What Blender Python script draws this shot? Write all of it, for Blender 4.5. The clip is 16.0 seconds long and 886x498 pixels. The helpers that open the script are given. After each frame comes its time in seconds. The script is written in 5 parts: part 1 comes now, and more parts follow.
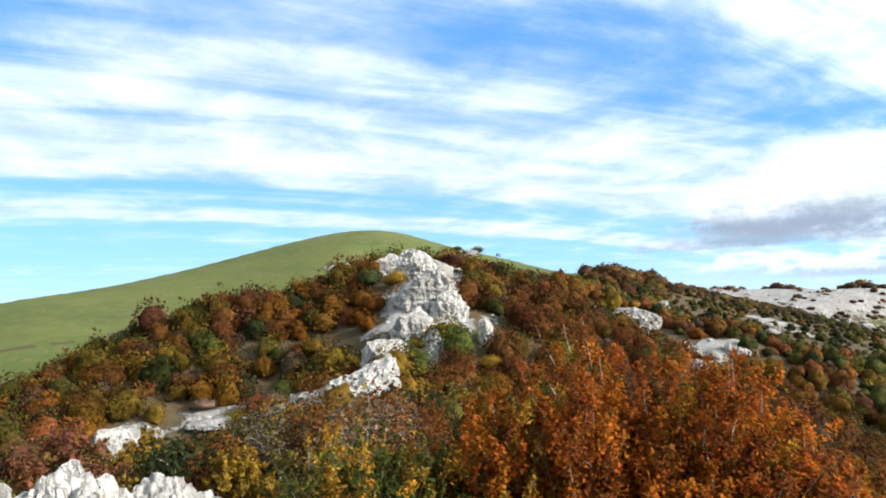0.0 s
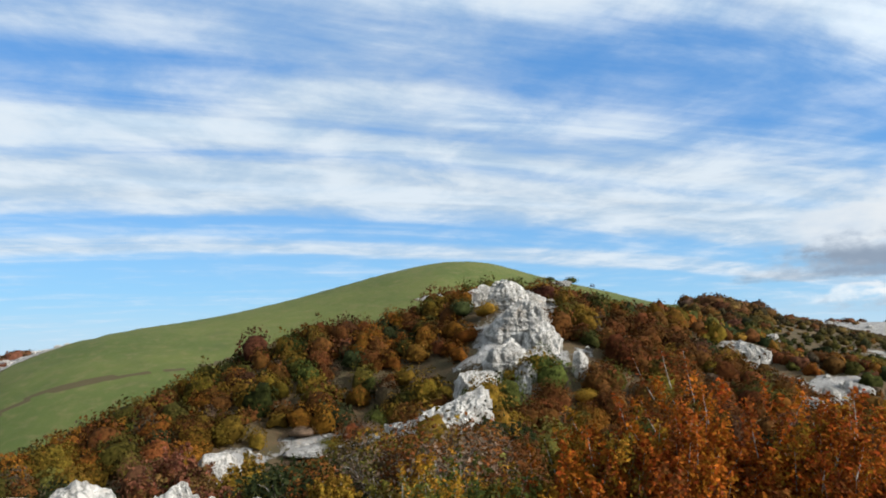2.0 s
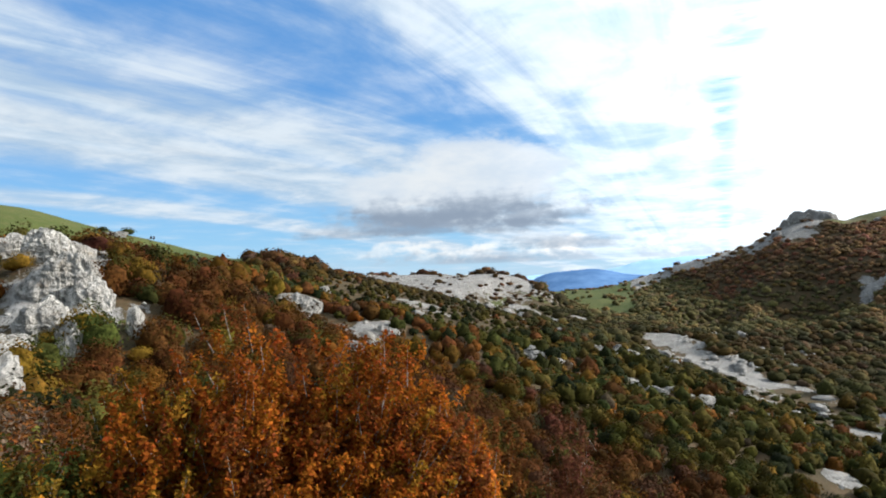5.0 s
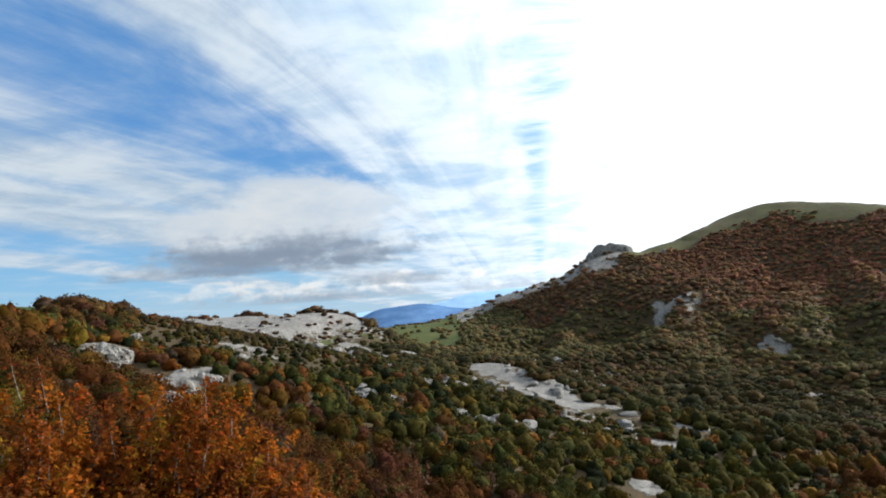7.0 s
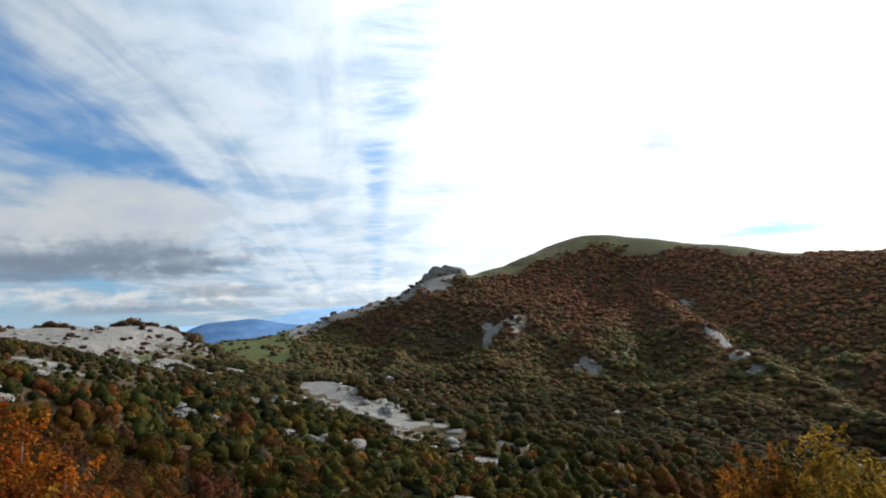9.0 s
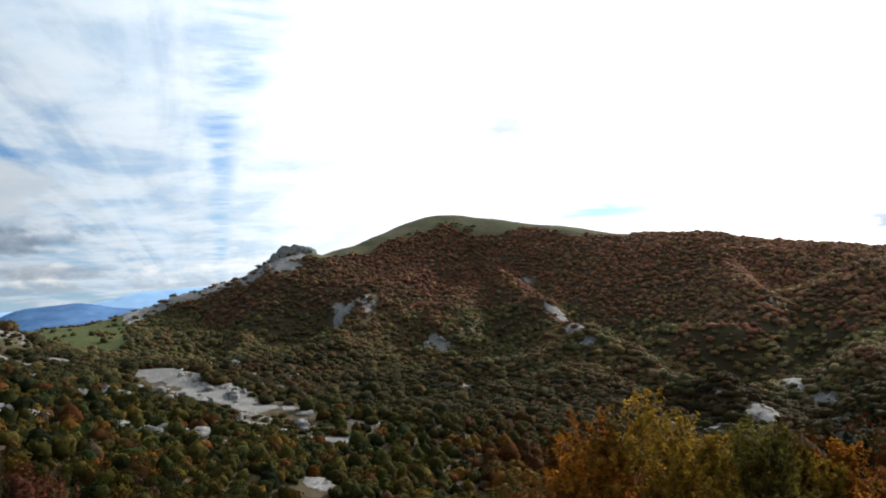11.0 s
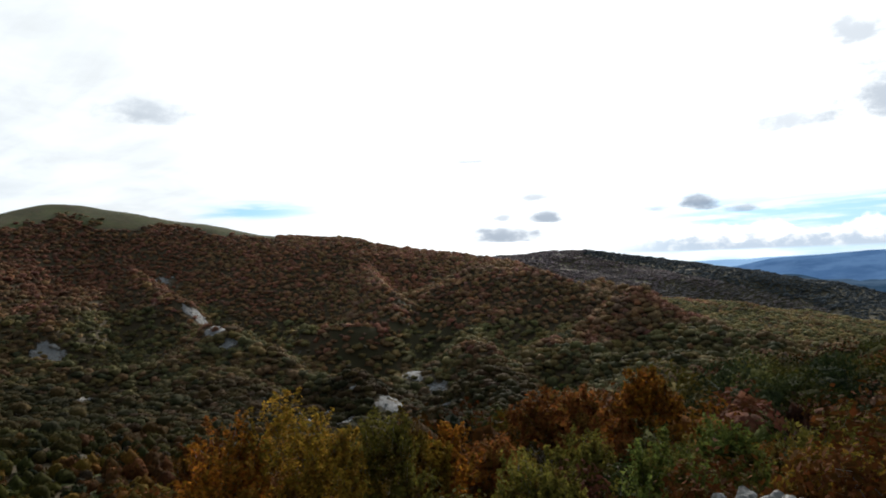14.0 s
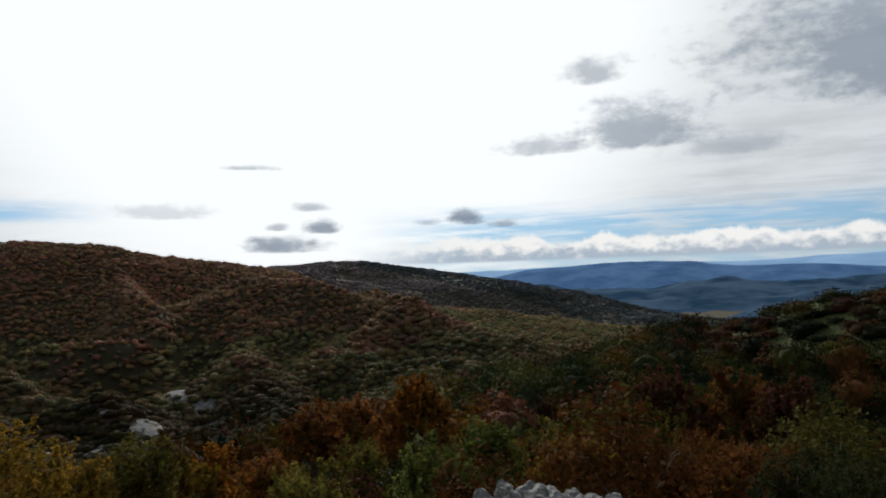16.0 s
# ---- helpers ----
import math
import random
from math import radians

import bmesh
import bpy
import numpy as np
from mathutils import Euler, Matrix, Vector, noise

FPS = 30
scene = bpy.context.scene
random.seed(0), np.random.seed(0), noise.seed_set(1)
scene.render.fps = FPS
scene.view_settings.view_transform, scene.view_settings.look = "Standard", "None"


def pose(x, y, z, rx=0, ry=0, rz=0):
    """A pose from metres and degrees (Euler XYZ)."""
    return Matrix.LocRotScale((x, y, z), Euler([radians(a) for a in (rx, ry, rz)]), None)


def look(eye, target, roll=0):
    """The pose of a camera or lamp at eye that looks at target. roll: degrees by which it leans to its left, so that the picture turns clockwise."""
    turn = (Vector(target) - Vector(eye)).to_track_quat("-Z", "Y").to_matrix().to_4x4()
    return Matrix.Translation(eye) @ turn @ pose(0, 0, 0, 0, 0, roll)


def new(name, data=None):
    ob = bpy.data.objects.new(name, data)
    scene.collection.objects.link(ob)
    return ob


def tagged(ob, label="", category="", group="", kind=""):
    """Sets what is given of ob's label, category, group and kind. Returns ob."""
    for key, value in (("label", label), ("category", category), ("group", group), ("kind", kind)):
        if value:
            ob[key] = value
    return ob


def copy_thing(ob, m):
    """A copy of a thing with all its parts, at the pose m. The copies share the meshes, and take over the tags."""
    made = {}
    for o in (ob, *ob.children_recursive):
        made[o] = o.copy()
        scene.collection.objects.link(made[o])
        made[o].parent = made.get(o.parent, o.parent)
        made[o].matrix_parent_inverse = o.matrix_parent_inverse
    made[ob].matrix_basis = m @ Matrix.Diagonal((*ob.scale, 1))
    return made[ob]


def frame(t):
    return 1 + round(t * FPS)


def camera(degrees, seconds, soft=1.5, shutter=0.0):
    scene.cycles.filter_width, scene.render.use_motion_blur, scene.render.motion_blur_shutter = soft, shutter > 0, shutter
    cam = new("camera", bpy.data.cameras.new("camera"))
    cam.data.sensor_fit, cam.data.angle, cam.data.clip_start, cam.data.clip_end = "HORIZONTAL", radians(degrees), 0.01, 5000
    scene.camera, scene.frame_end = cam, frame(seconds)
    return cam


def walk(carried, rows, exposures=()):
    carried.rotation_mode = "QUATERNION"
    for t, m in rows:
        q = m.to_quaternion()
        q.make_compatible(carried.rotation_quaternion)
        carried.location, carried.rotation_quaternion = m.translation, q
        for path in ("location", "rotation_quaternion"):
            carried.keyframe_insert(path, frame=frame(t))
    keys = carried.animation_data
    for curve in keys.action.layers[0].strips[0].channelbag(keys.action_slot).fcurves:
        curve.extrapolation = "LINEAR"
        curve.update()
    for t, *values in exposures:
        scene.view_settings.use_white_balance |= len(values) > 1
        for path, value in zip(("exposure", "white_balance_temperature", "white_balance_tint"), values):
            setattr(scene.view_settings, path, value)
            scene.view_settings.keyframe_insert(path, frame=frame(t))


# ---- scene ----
cam = camera(67.5, 16.0, soft=1.9)
PATH = [
    (0.0, pose(0, 0, 1.6, 94.18, 1.84, 0.13)),
    (0.5, pose(0, 0, 1.6, 96.38, 2.23, 3.41)),
    (1.0, pose(0, 0, 1.6, 96.90, 2.34, 6.72)),
    (1.5, pose(0, 0, 1.6, 97.60, 2.05, 8.88)),
    (2.0, pose(0, 0, 1.6, 97.08, 1.50, 8.05)),
    (2.5, pose(0, 0, 1.6, 96.67, 1.29, 1.16)),
    (3.0, pose(0, 0, 1.6, 93.60, 0.31, -13.23)),
    (3.5, pose(0, 0, 1.6, 92.29, 1.09, -20.30)),
    (6.0, pose(0, 0, 1.6, 93.24, 3.40, -34.33)),
    (6.5, pose(0, 0, 1.6, 93.83, 4.79, -38.95)),
    (7.0, pose(0, 0, 1.6, 94.42, 4.08, -43.01)),
    (7.5, pose(0, 0, 1.6, 94.77, 3.80, -46.41)),
    (8.0, pose(0, 0, 1.6, 95.14, 3.37, -49.88)),
    (8.5, pose(0, 0, 1.6, 95.33, 2.76, -53.64)),
    (11.0, pose(0, 0, 1.6, 92.79, 3.13, -69.92)),
    (11.5, pose(0, 0, 1.6, 92.28, 3.59, -73.46)),
    (12.0, pose(0, 0, 1.6, 91.97, 3.46, -76.52)),
    (12.5, pose(0, 0, 1.6, 91.58, 3.25, -80.11)),
    (13.0, pose(0, 0, 1.6, 91.20, 2.46, -84.81)),
    (13.5, pose(0, 0, 1.6, 90.99, 1.93, -92.54)),
    (14.0, pose(0, 0, 1.6, 91.60, 1.96, -99.96)),
    (14.5, pose(0, 0, 1.6, 91.93, 1.77, -105.09)),
    (15.0, pose(0, 0, 1.6, 92.04, 1.71, -110.39)),
    (15.5, pose(0, 0, 1.6, 92.03, 1.54, -115.11)),
    (16.0, pose(0, 0, 1.6, 91.89, 1.87, -119.15)),
]
EXPOSURES = ((0.0, 1.25), (0.5, 0.97), (1.0, 0.83), (1.5, 0.77), (2.0, 0.75), (2.5, 0.65), (3.0, 0.61), (3.5, 0.71), (6.0, 0.77), (7.0, 0.55), (8.0, 0.29), (11.0, 0.27), (12.0, 0.35), (13.0, 0.39), (13.5, 0.25), (14.0, -0.13), (14.5, -0.55), (15.0, -0.7), (16.0, -0.71))
walk(cam, PATH, exposures=EXPOSURES)

# ---- sky, sun ----
SKY = 0.55
SUN_TURN, SUN_HEIGHT = radians(110), radians(25)
SUN_WAY = Vector((math.sin(SUN_TURN) * math.cos(SUN_HEIGHT), math.cos(SUN_TURN) * math.cos(SUN_HEIGHT), math.sin(SUN_HEIGHT)))


class Nodes:
    """Short hand for a node tree."""

    def __init__(self, tree):
        self.tree = tree
        tree.nodes.clear()

    def add(self, kind, out=0, /, **values):
        node = self.tree.nodes.new(kind)
        for key, value in values.items():
            if key in node.bl_rna.properties:
                setattr(node, key, value)
            else:
                self.put(node, key.replace("_", " "), value)
        return node.outputs[out]

    def put(self, node, key, value):
        slot = node.inputs[key] if key in node.inputs else node.inputs[int(key[1:])]
        if isinstance(value, bpy.types.NodeSocket):
            self.tree.links.new(value, slot)
        else:
            slot.default_value = value

    def math(self, op, a, b=0.0, c=0.0, clamp=False):
        return self.add("ShaderNodeMath", operation=op, use_clamp=clamp, i0=a, i1=b, i2=c)

    def vec(self, op, a, b=(0, 0, 0)):
        node = self.tree.nodes.new("ShaderNodeVectorMath")
        node.operation = op
        self.put(node, "i0", a)
        self.put(node, "i1", b)
        return node.outputs["Value" if op in ("DOT_PRODUCT", "LENGTH") else "Vector"]

    def mix(self, fac, a, b, blend="MIX"):
        node = self.tree.nodes.new("ShaderNodeMix")
        node.data_type, node.blend_type, node.clamp_factor = "RGBA", blend, True
        for slot, value in ((0, fac), (6, a), (7, b)):
            if isinstance(value, bpy.types.NodeSocket):
                self.tree.links.new(value, node.inputs[slot])
            else:
                node.inputs[slot].default_value = value if slot == 0 else (*value, 1)[:4]
        return node.outputs[2]

    def ramp(self, x, lo, hi, a=0.0, b=1.0):
        return self.add("ShaderNodeMapRange", interpolation_type="SMOOTHSTEP", i0=x, i1=lo, i2=hi, i3=a, i4=b)

    def noise(self, where, scale, detail=5.0, rough=0.55, out=0, distort=0.0):
        return self.add("ShaderNodeTexNoise", out, Vector=where, Scale=scale, Detail=detail, Roughness=rough, Distortion=distort)


def make_sky():
    world = bpy.data.worlds.new("sky")
    scene.world = world
    world.use_nodes = True
    n = Nodes(world.node_tree)
    way = n.add("ShaderNodeTexCoord", 0)
    parts = n.tree.nodes.new("ShaderNodeSeparateXYZ")
    n.tree.links.new(way, parts.inputs[0])
    dx, dy, dz = parts.outputs
    sky = n.add("ShaderNodeTexSky", sky_type="NISHITA", sun_disc=False, sun_elevation=SUN_HEIGHT, sun_rotation=SUN_TURN,
                altitude=1100.0, air_density=1.0, dust_density=0.4, ozone_density=2.0)
    low = n.math("ADD", n.math("MAXIMUM", dz, 0.0), 0.10)
    px, py = n.math("DIVIDE", dx, low), n.math("DIVIDE", dy, low)
    # the high cloud sheet, turned so that u runs along its streaks
    turn = radians(51)
    ux, uy = math.sin(turn), math.cos(turn)
    u = n.math("ADD", n.math("MULTIPLY", px, ux), n.math("MULTIPLY", py, uy))
    v = n.math("SUBTRACT", n.math("MULTIPLY", px, uy), n.math("MULTIPLY", py, ux))
    sheet = n.add("ShaderNodeCombineXYZ", X=u, Y=v, Z=0.0)
    # away from the sun the streaks fan out towards the other hill
    fan = n.math("SUBTRACT", v, n.math("MULTIPLY", n.math("MULTIPLY", u, 0.25), n.ramp(v, -0.25, -1.05)))
    drawn = n.add("ShaderNodeCombineXYZ", X=n.math("MULTIPLY", u, 0.2), Y=fan, Z=3.0)
    swirl = n.noise(n.add("ShaderNodeCombineXYZ", X=n.math("MULTIPLY", u, 0.55), Y=fan, Z=0.0), 1.1, 6.0, 0.6)
    bent = n.math("ADD", fan, n.math("MULTIPLY", n.math("SUBTRACT", swirl, 0.5), 0.55))
    bands = n.tree.nodes.new("ShaderNodeValToRGB")
    bands.color_ramp.interpolation = "EASE"
    n.tree.links.new(n.math("DIVIDE", n.math("ADD", bent, 6.5), 9.0), bands.inputs[0])
    stops = ((-6.4, 0.0), (-5.1, 0.02), (-4.8, 0.08), (-4.55, 0.72), (-4.35, 0.6), (-4.12, 0.12), (-3.8, 0.1), (-3.6, 0.62), (-3.35, 0.95), (-2.95, 0.9), (-2.78, 0.6),
             (-2.62, 0.86), (-2.35, 0.68), (-2.1, 0.4), (-1.95, 0.2), (-1.72, 0.1), (-1.55, 0.16), (-1.42, 0.48), (-1.2, 0.76), (-0.5, 0.88), (0.3, 0.92), (1.2, 1.4), (2.4, 1.5))
    ramp_stops = bands.color_ramp.elements
    for k, (at, much) in enumerate(stops):
        stop = ramp_stops[k] if k < 2 else ramp_stops.new(1.0)
        stop.position = (at + 6.5) / 9.0
    for stop in ramp_stops:
        at = stop.position * 9.0 - 6.5
        much = min(stops, key=lambda s: abs(s[0] - at))[1]
        stop.color = (much, much, much, 1)
    wisp = n.noise(drawn, 2.6, 9.0, 0.62, distort=0.6)
    puff = n.noise(sheet, 2.2, 8.0, 0.6, distort=0.3)
    torn = n.math("ADD", n.math("MULTIPLY", n.math("SUBTRACT", wisp, 0.48), n.ramp(u, 2.0, 3.6, 1.5, 0.7)), n.math("MULTIPLY", n.math("SUBTRACT", puff, 0.5), n.ramp(u, 2.0, 3.6, 1.0, 1.5)))
    # overhead the blue gap closes to a thin veil, and at its far tip it ends in heaped cloud
    veil = n.math("ADD", n.ramp(u, 1.55, 0.85, 0.0, 0.42), n.ramp(n.math("ADD", u, n.math("MULTIPLY", puff, 0.6)), 3.55, 4.0, 0.0, 0.6))
    veil = n.math("MULTIPLY", veil, n.ramp(n.math("ABSOLUTE", n.math("ADD", fan, 1.72)), 0.75, 0.35))
    hole = n.math("MULTIPLY", n.ramp(u, 0.75, 0.3, 0.0, 0.55), n.ramp(n.math("ABSOLUTE", n.math("ADD", fan, 2.15)), 0.34, 0.1))
    soft = n.math("SUBTRACT", n.math("ADD", n.math("ADD", bands.outputs[0], torn), veil), hole)
    cover = n.ramp(soft, -0.12, 0.97)
    # the narrow broken gap straight down the middle of the sheet, rippled across
    ripple = n.noise(n.add("ShaderNodeCombineXYZ", X=n.math("MULTIPLY", u, 2.6), Y=n.math("ADD", v, n.math("MULTIPLY", u, 0.5)), Z=7.0), 2.4, 7.0, 0.6, distort=0.4)
    middle = n.math("ABSOLUTE", n.math("SUBTRACT", n.math("SUBTRACT", v, n.math("MULTIPLY", n.math("SUBTRACT", puff, 0.5), 0.16)), n.ramp(u, 2.9, 1.9, 0.055, 0.12)))
    wide = n.ramp(u, 3.2, 1.8, 0.075, 0.2)
    gap = n.math("MULTIPLY", n.ramp(n.math("DIVIDE", middle, wide), 1.25, 0.1), n.ramp(ripple, 0.3, 0.72))
    cover = n.math("MULTIPLY", cover, n.math("SUBTRACT", 1.0, n.math("MULTIPLY", gap, n.ramp(u, 1.4, 3.2, 0.6, 0.8))))
    glow = n.vec("DOT_PRODUCT", way, tuple(SUN_WAY))
    near_sun = n.ramp(glow, 0.8, 0.925)
    cover = n.math("MAXIMUM", cover, n.math("MULTIPLY", n.ramp(glow, 0.88, 0.97), n.ramp(n.math("ADD", dz, n.math("MULTIPLY", torn, 0.06)), 0.055, 0.14)))
    bearing = n.math("MULTIPLY", n.math("ARCTAN2", n.math("MULTIPLY", dx, -1.0), dy), 57.2958)
    rise = n.math("MULTIPLY", n.math("ARCSINE", dz), 57.2958)
    dome = n.add("ShaderNodeCombineXYZ", X=bearing, Y=n.math("MULTIPLY", rise, 2.4), Z=0.0)
    lump = n.noise(dome, 0.16, 8.0, 0.62)
    crisp = n.noise(n.add("ShaderNodeCombineXYZ", X=bearing, Y=n.math("MULTIPLY", rise, 1.5), Z=0.0), 0.7, 8.0, 0.58)
    strip = n.math("MULTIPLY", n.ramp(bearing, -110.0, -124.0), n.ramp(n.math("ADD", rise, n.math("MULTIPLY", wisp, 2.4)), 7.2, 4.6))
    streak = n.math("MULTIPLY", n.math("MULTIPLY", n.ramp(bearing, -78.0, -82.0), n.ramp(bearing, -94.0, -84.0)), n.math("MULTIPLY", n.ramp(rise, 4.2, 5.0), n.ramp(rise, 6.6, 5.4)))
    cover = n.math("MULTIPLY", cover, n.math("SUBTRACT", 1.0, n.math("MULTIPLY", n.math("MAXIMUM", strip, streak), n.ramp(n.noise(n.add("ShaderNodeCombineXYZ", X=n.math("MULTIPLY", bearing, 0.12), Y=rise, Z=0.0), 1.3, 5.0), 0.34, 0.6, 0.25, 0.85))))
    # blue air, paler towards the horizon
    blue = n.mix(0.6, n.mix(1.0, sky, (0.08, 0.12, 0.15), "MULTIPLY"), (0.15, 0.44, 0.97))
    blue = n.mix(n.ramp(rise, -2.0, 17.0, 0.62, 0.0), blue, (0.44, 0.79, 1.05))
    blue = n.mix(n.ramp(rise, -3.0, 4.0, 0.75, 0.0), blue, (0.72, 0.86, 0.96))
    white = n.mix(n.ramp(puff, 0.35, 0.65), (0.6, 0.77, 0.95), (0.77, 0.87, 0.965))
    white = n.mix(n.ramp(glow, 0.4, 0.78), white, (0.8, 0.85, 0.885))
    lit = n.ramp(glow, 0.1, 0.78, 1.0, 1.9)
    lit = n.math("MULTIPLY", lit, n.ramp(glow, 0.45, 0.7, 1.0, 1.27))
    patchy = n.math("MULTIPLY", lit, n.ramp(n.math("ADD", n.math("MULTIPLY", wisp, 0.5), n.math("MULTIPLY", puff, 0.5)), 0.38, 0.6, 0.88, 1.04))
    white = n.vec("MULTIPLY", white, n.add("ShaderNodeCombineXYZ", X=patchy, Y=patchy, Z=patchy))
    white = n.mix(near_sun, white, (2.9, 3.0, 3.05))
    thin = n.ramp(glow, 0.3, 0.85, 1.0, 2.05)
    blue = n.vec("MULTIPLY", blue, n.add("ShaderNodeCombineXYZ", X=thin, Y=thin, Z=thin))
    col = n.mix(cover, blue, white)
    # a bank of small heaped clouds low over the plain, and scattered ones above the far saddle
    side = n.math("MAXIMUM", n.ramp(bearing, -108.0, -122.0), n.math("MULTIPLY", n.ramp(bearing, -16.0, -26.0), n.ramp(bearing, -64.0, -46.0)))
    top = n.math("ADD", 1.3, n.math("MULTIPLY", n.noise(n.add("ShaderNodeCombineXYZ", X=bearing, Y=0.0, Z=4.0), 0.22, 5.0, 0.55), 3.6))
    heap = n.math("MULTIPLY", n.ramp(n.math("SUBTRACT", top, n.math("ADD", rise, n.math("MULTIPLY", crisp, 1.0))), -0.1, 0.35), n.ramp(rise, 0.5, 0.8))
    heap = n.math("MULTIPLY", heap, n.math("MULTIPLY", side, n.math("MAXIMUM", n.ramp(bearing, -90.0, -100.0), n.ramp(lump, 0.44, 0.6, 0.1, 0.8))))
    heap_col = n.mix(n.ramp(n.math("ADD", n.math("MULTIPLY", crisp, 1.0), n.math("MULTIPLY", n.math("SUBTRACT", rise, 1.7), 0.3)), 0.25, 0.62), (0.5, 0.59, 0.7), (1.1, 1.1, 1.08))
    lit_all = n.add("ShaderNodeCombineXYZ", X=lit, Y=lit, Z=lit)
    col = n.mix(heap, col, n.vec("MULTIPLY", heap_col, lit_all))
    dim = n.ramp(glow, 0.2, 0.8, 1.0, 1.9)
    lit_grey = n.add("ShaderNodeCombineXYZ", X=dim, Y=dim, Z=dim)
    # bright heaped cloud at the tip of the gap: bearing, height, half width, half height (degrees)
    for at, up, wide_by, tall in ((-31.5, 8.4, 9.5, 3.6), (-25.0, 7.0, 6.0, 2.2)):
        dx2 = n.math("DIVIDE", n.math("SUBTRACT", bearing, at), wide_by)
        dy2 = n.math("DIVIDE", n.math("SUBTRACT", rise, up), tall)
        far = n.math("SQRT", n.math("ADD", n.math("MULTIPLY", dx2, dx2), n.math("MULTIPLY", dy2, dy2)))
        far = n.math("ADD", far, n.math("MULTIPLY", n.math("SUBTRACT", lump, 0.5), 1.5))
        col = n.mix(n.ramp(far, 1.0, 0.6, 0.0, 0.9), col, n.vec("MULTIPLY", n.mix(n.ramp(lump, 0.35, 0.65), (0.72, 0.82, 0.93), (0.88, 0.93, 0.97)), lit_grey))
    # single grey clouds: bearing, height, half width, half height (degrees), darkness
    for at, up, wide, tall, dark in ((-28.5, 4.6, 10.5, 2.3, 0.8), (-31.5, 5.0, 8.5, 1.9, 0.95), (-25.0, 4.8, 4.0, 1.2, 0.8), (-36.0, 4.2, 4.5, 0.9, 0.8), (-20.0, 3.6, 5.0, 0.9, 0.55), (-39.2, 4.6, 2.4, 0.6, 0.8), (-38.5, 2.2, 5.0, 0.9, 0.6), (-33.0, 1.0, 6.0, 0.6, 0.4), (-76.4, 12.7, 3.6, 1.3, 0.5),
                                     (-136.6, 11.2, 5.8, 2.8, 0.7), (-128.4, 10.3, 4.2, 1.2, 0.55), (-132.7, 16.0, 2.9, 1.6, 0.6), (-155.0, 15.8, 13.0, 6.5, 0.75), (-143.0, 9.2, 6.0, 1.2, 0.4),
                                     (-121.2, 4.4, 1.5, 0.8, 0.95), (-106.0, 2.5, 3.4, 0.9, 0.85), (-103.0, 9.0, 3.2, 0.3, 0.55), (-108.2, 5.7, 2.0, 0.5, 0.6),
                                     (-108.9, 4.0, 1.6, 0.8, 0.85), (-105.2, 4.1, 0.9, 0.5, 0.6), (-117.8, 4.2, 1.2, 0.4, 0.5), (-124.6, 3.9, 1.4, 0.45, 0.65), (-96.3, 5.3, 4.5, 0.8, 0.35)):
        dx2 = n.math("DIVIDE", n.math("SUBTRACT", bearing, at), wide)
        dy2 = n.math("DIVIDE", n.math("SUBTRACT", rise, up), tall)
        far = n.math("SQRT", n.math("ADD", n.math("MULTIPLY", dx2, dx2), n.math("MULTIPLY", dy2, dy2)))
        uneven = n.math("ADD", n.math("MULTIPLY", n.math("SUBTRACT", lump, 0.5), 2.3), n.math("MULTIPLY", n.math("SUBTRACT", crisp, 0.5), 1.3))
        ragged = n.math("ADD", n.math("ADD", far, uneven), n.ramp(dy2, -0.45, -0.85, 0.0, 0.7))
        mask = n.ramp(ragged, 1.2, 0.25, 0.0, dark)
        under = n.ramp(n.math("ADD", dy2, n.math("ADD", n.math("MULTIPLY", n.math("SUBTRACT", lump, 0.5), 1.2), n.math("MULTIPLY", n.math("SUBTRACT", crisp, 0.5), 0.9))), -0.1, 1.15)
        col = n.mix(mask, col, n.vec("MULTIPLY", n.mix(under, (0.31, 0.39, 0.505), (0.7, 0.79, 0.9)), lit_grey))
    shade = n.add("ShaderNodeBackground", Color=col, Strength=SKY)
    out = n.tree.nodes.new("ShaderNodeOutputWorld")
    n.tree.links.new(shade, out.inputs[0])


make_sky()
sun_data = bpy.data.lights.new("sun", "SUN")
sun_data.energy, sun_data.angle, sun_data.color = 5.0, radians(1.2), (1.0, 0.96, 0.9)
sun_lamp = new("sun", sun_data)
sun_lamp.matrix_world = look(SUN_WAY * 500, (0, 0, 0))

# ---- materials ----
def surface(name, rough=0.8, spec=0.3):
    m = bpy.data.materials.new(name)
    m.use_nodes = True
    n = Nodes(m.node_tree)
    bsdf = n.tree.nodes.new("ShaderNodeBsdfPrincipled")
    out = n.tree.nodes.new("ShaderNodeOutputMaterial")
    n.tree.links.new(bsdf.outputs[0], out.inputs[0])
    bsdf.inputs["Roughness"].default_value = rough
    bsdf.inputs["Specular IOR Level"].default_value = spec
    return m, n, bsdf, out


def place(n):
    return n.add("ShaderNodeNewGeometry", 0)


def bump(n, bsdf, height, distance, strength=1.0):
    n.put(bsdf, "Normal", n.add("ShaderNodeBump", Height=height, Distance=distance, Strength=strength))


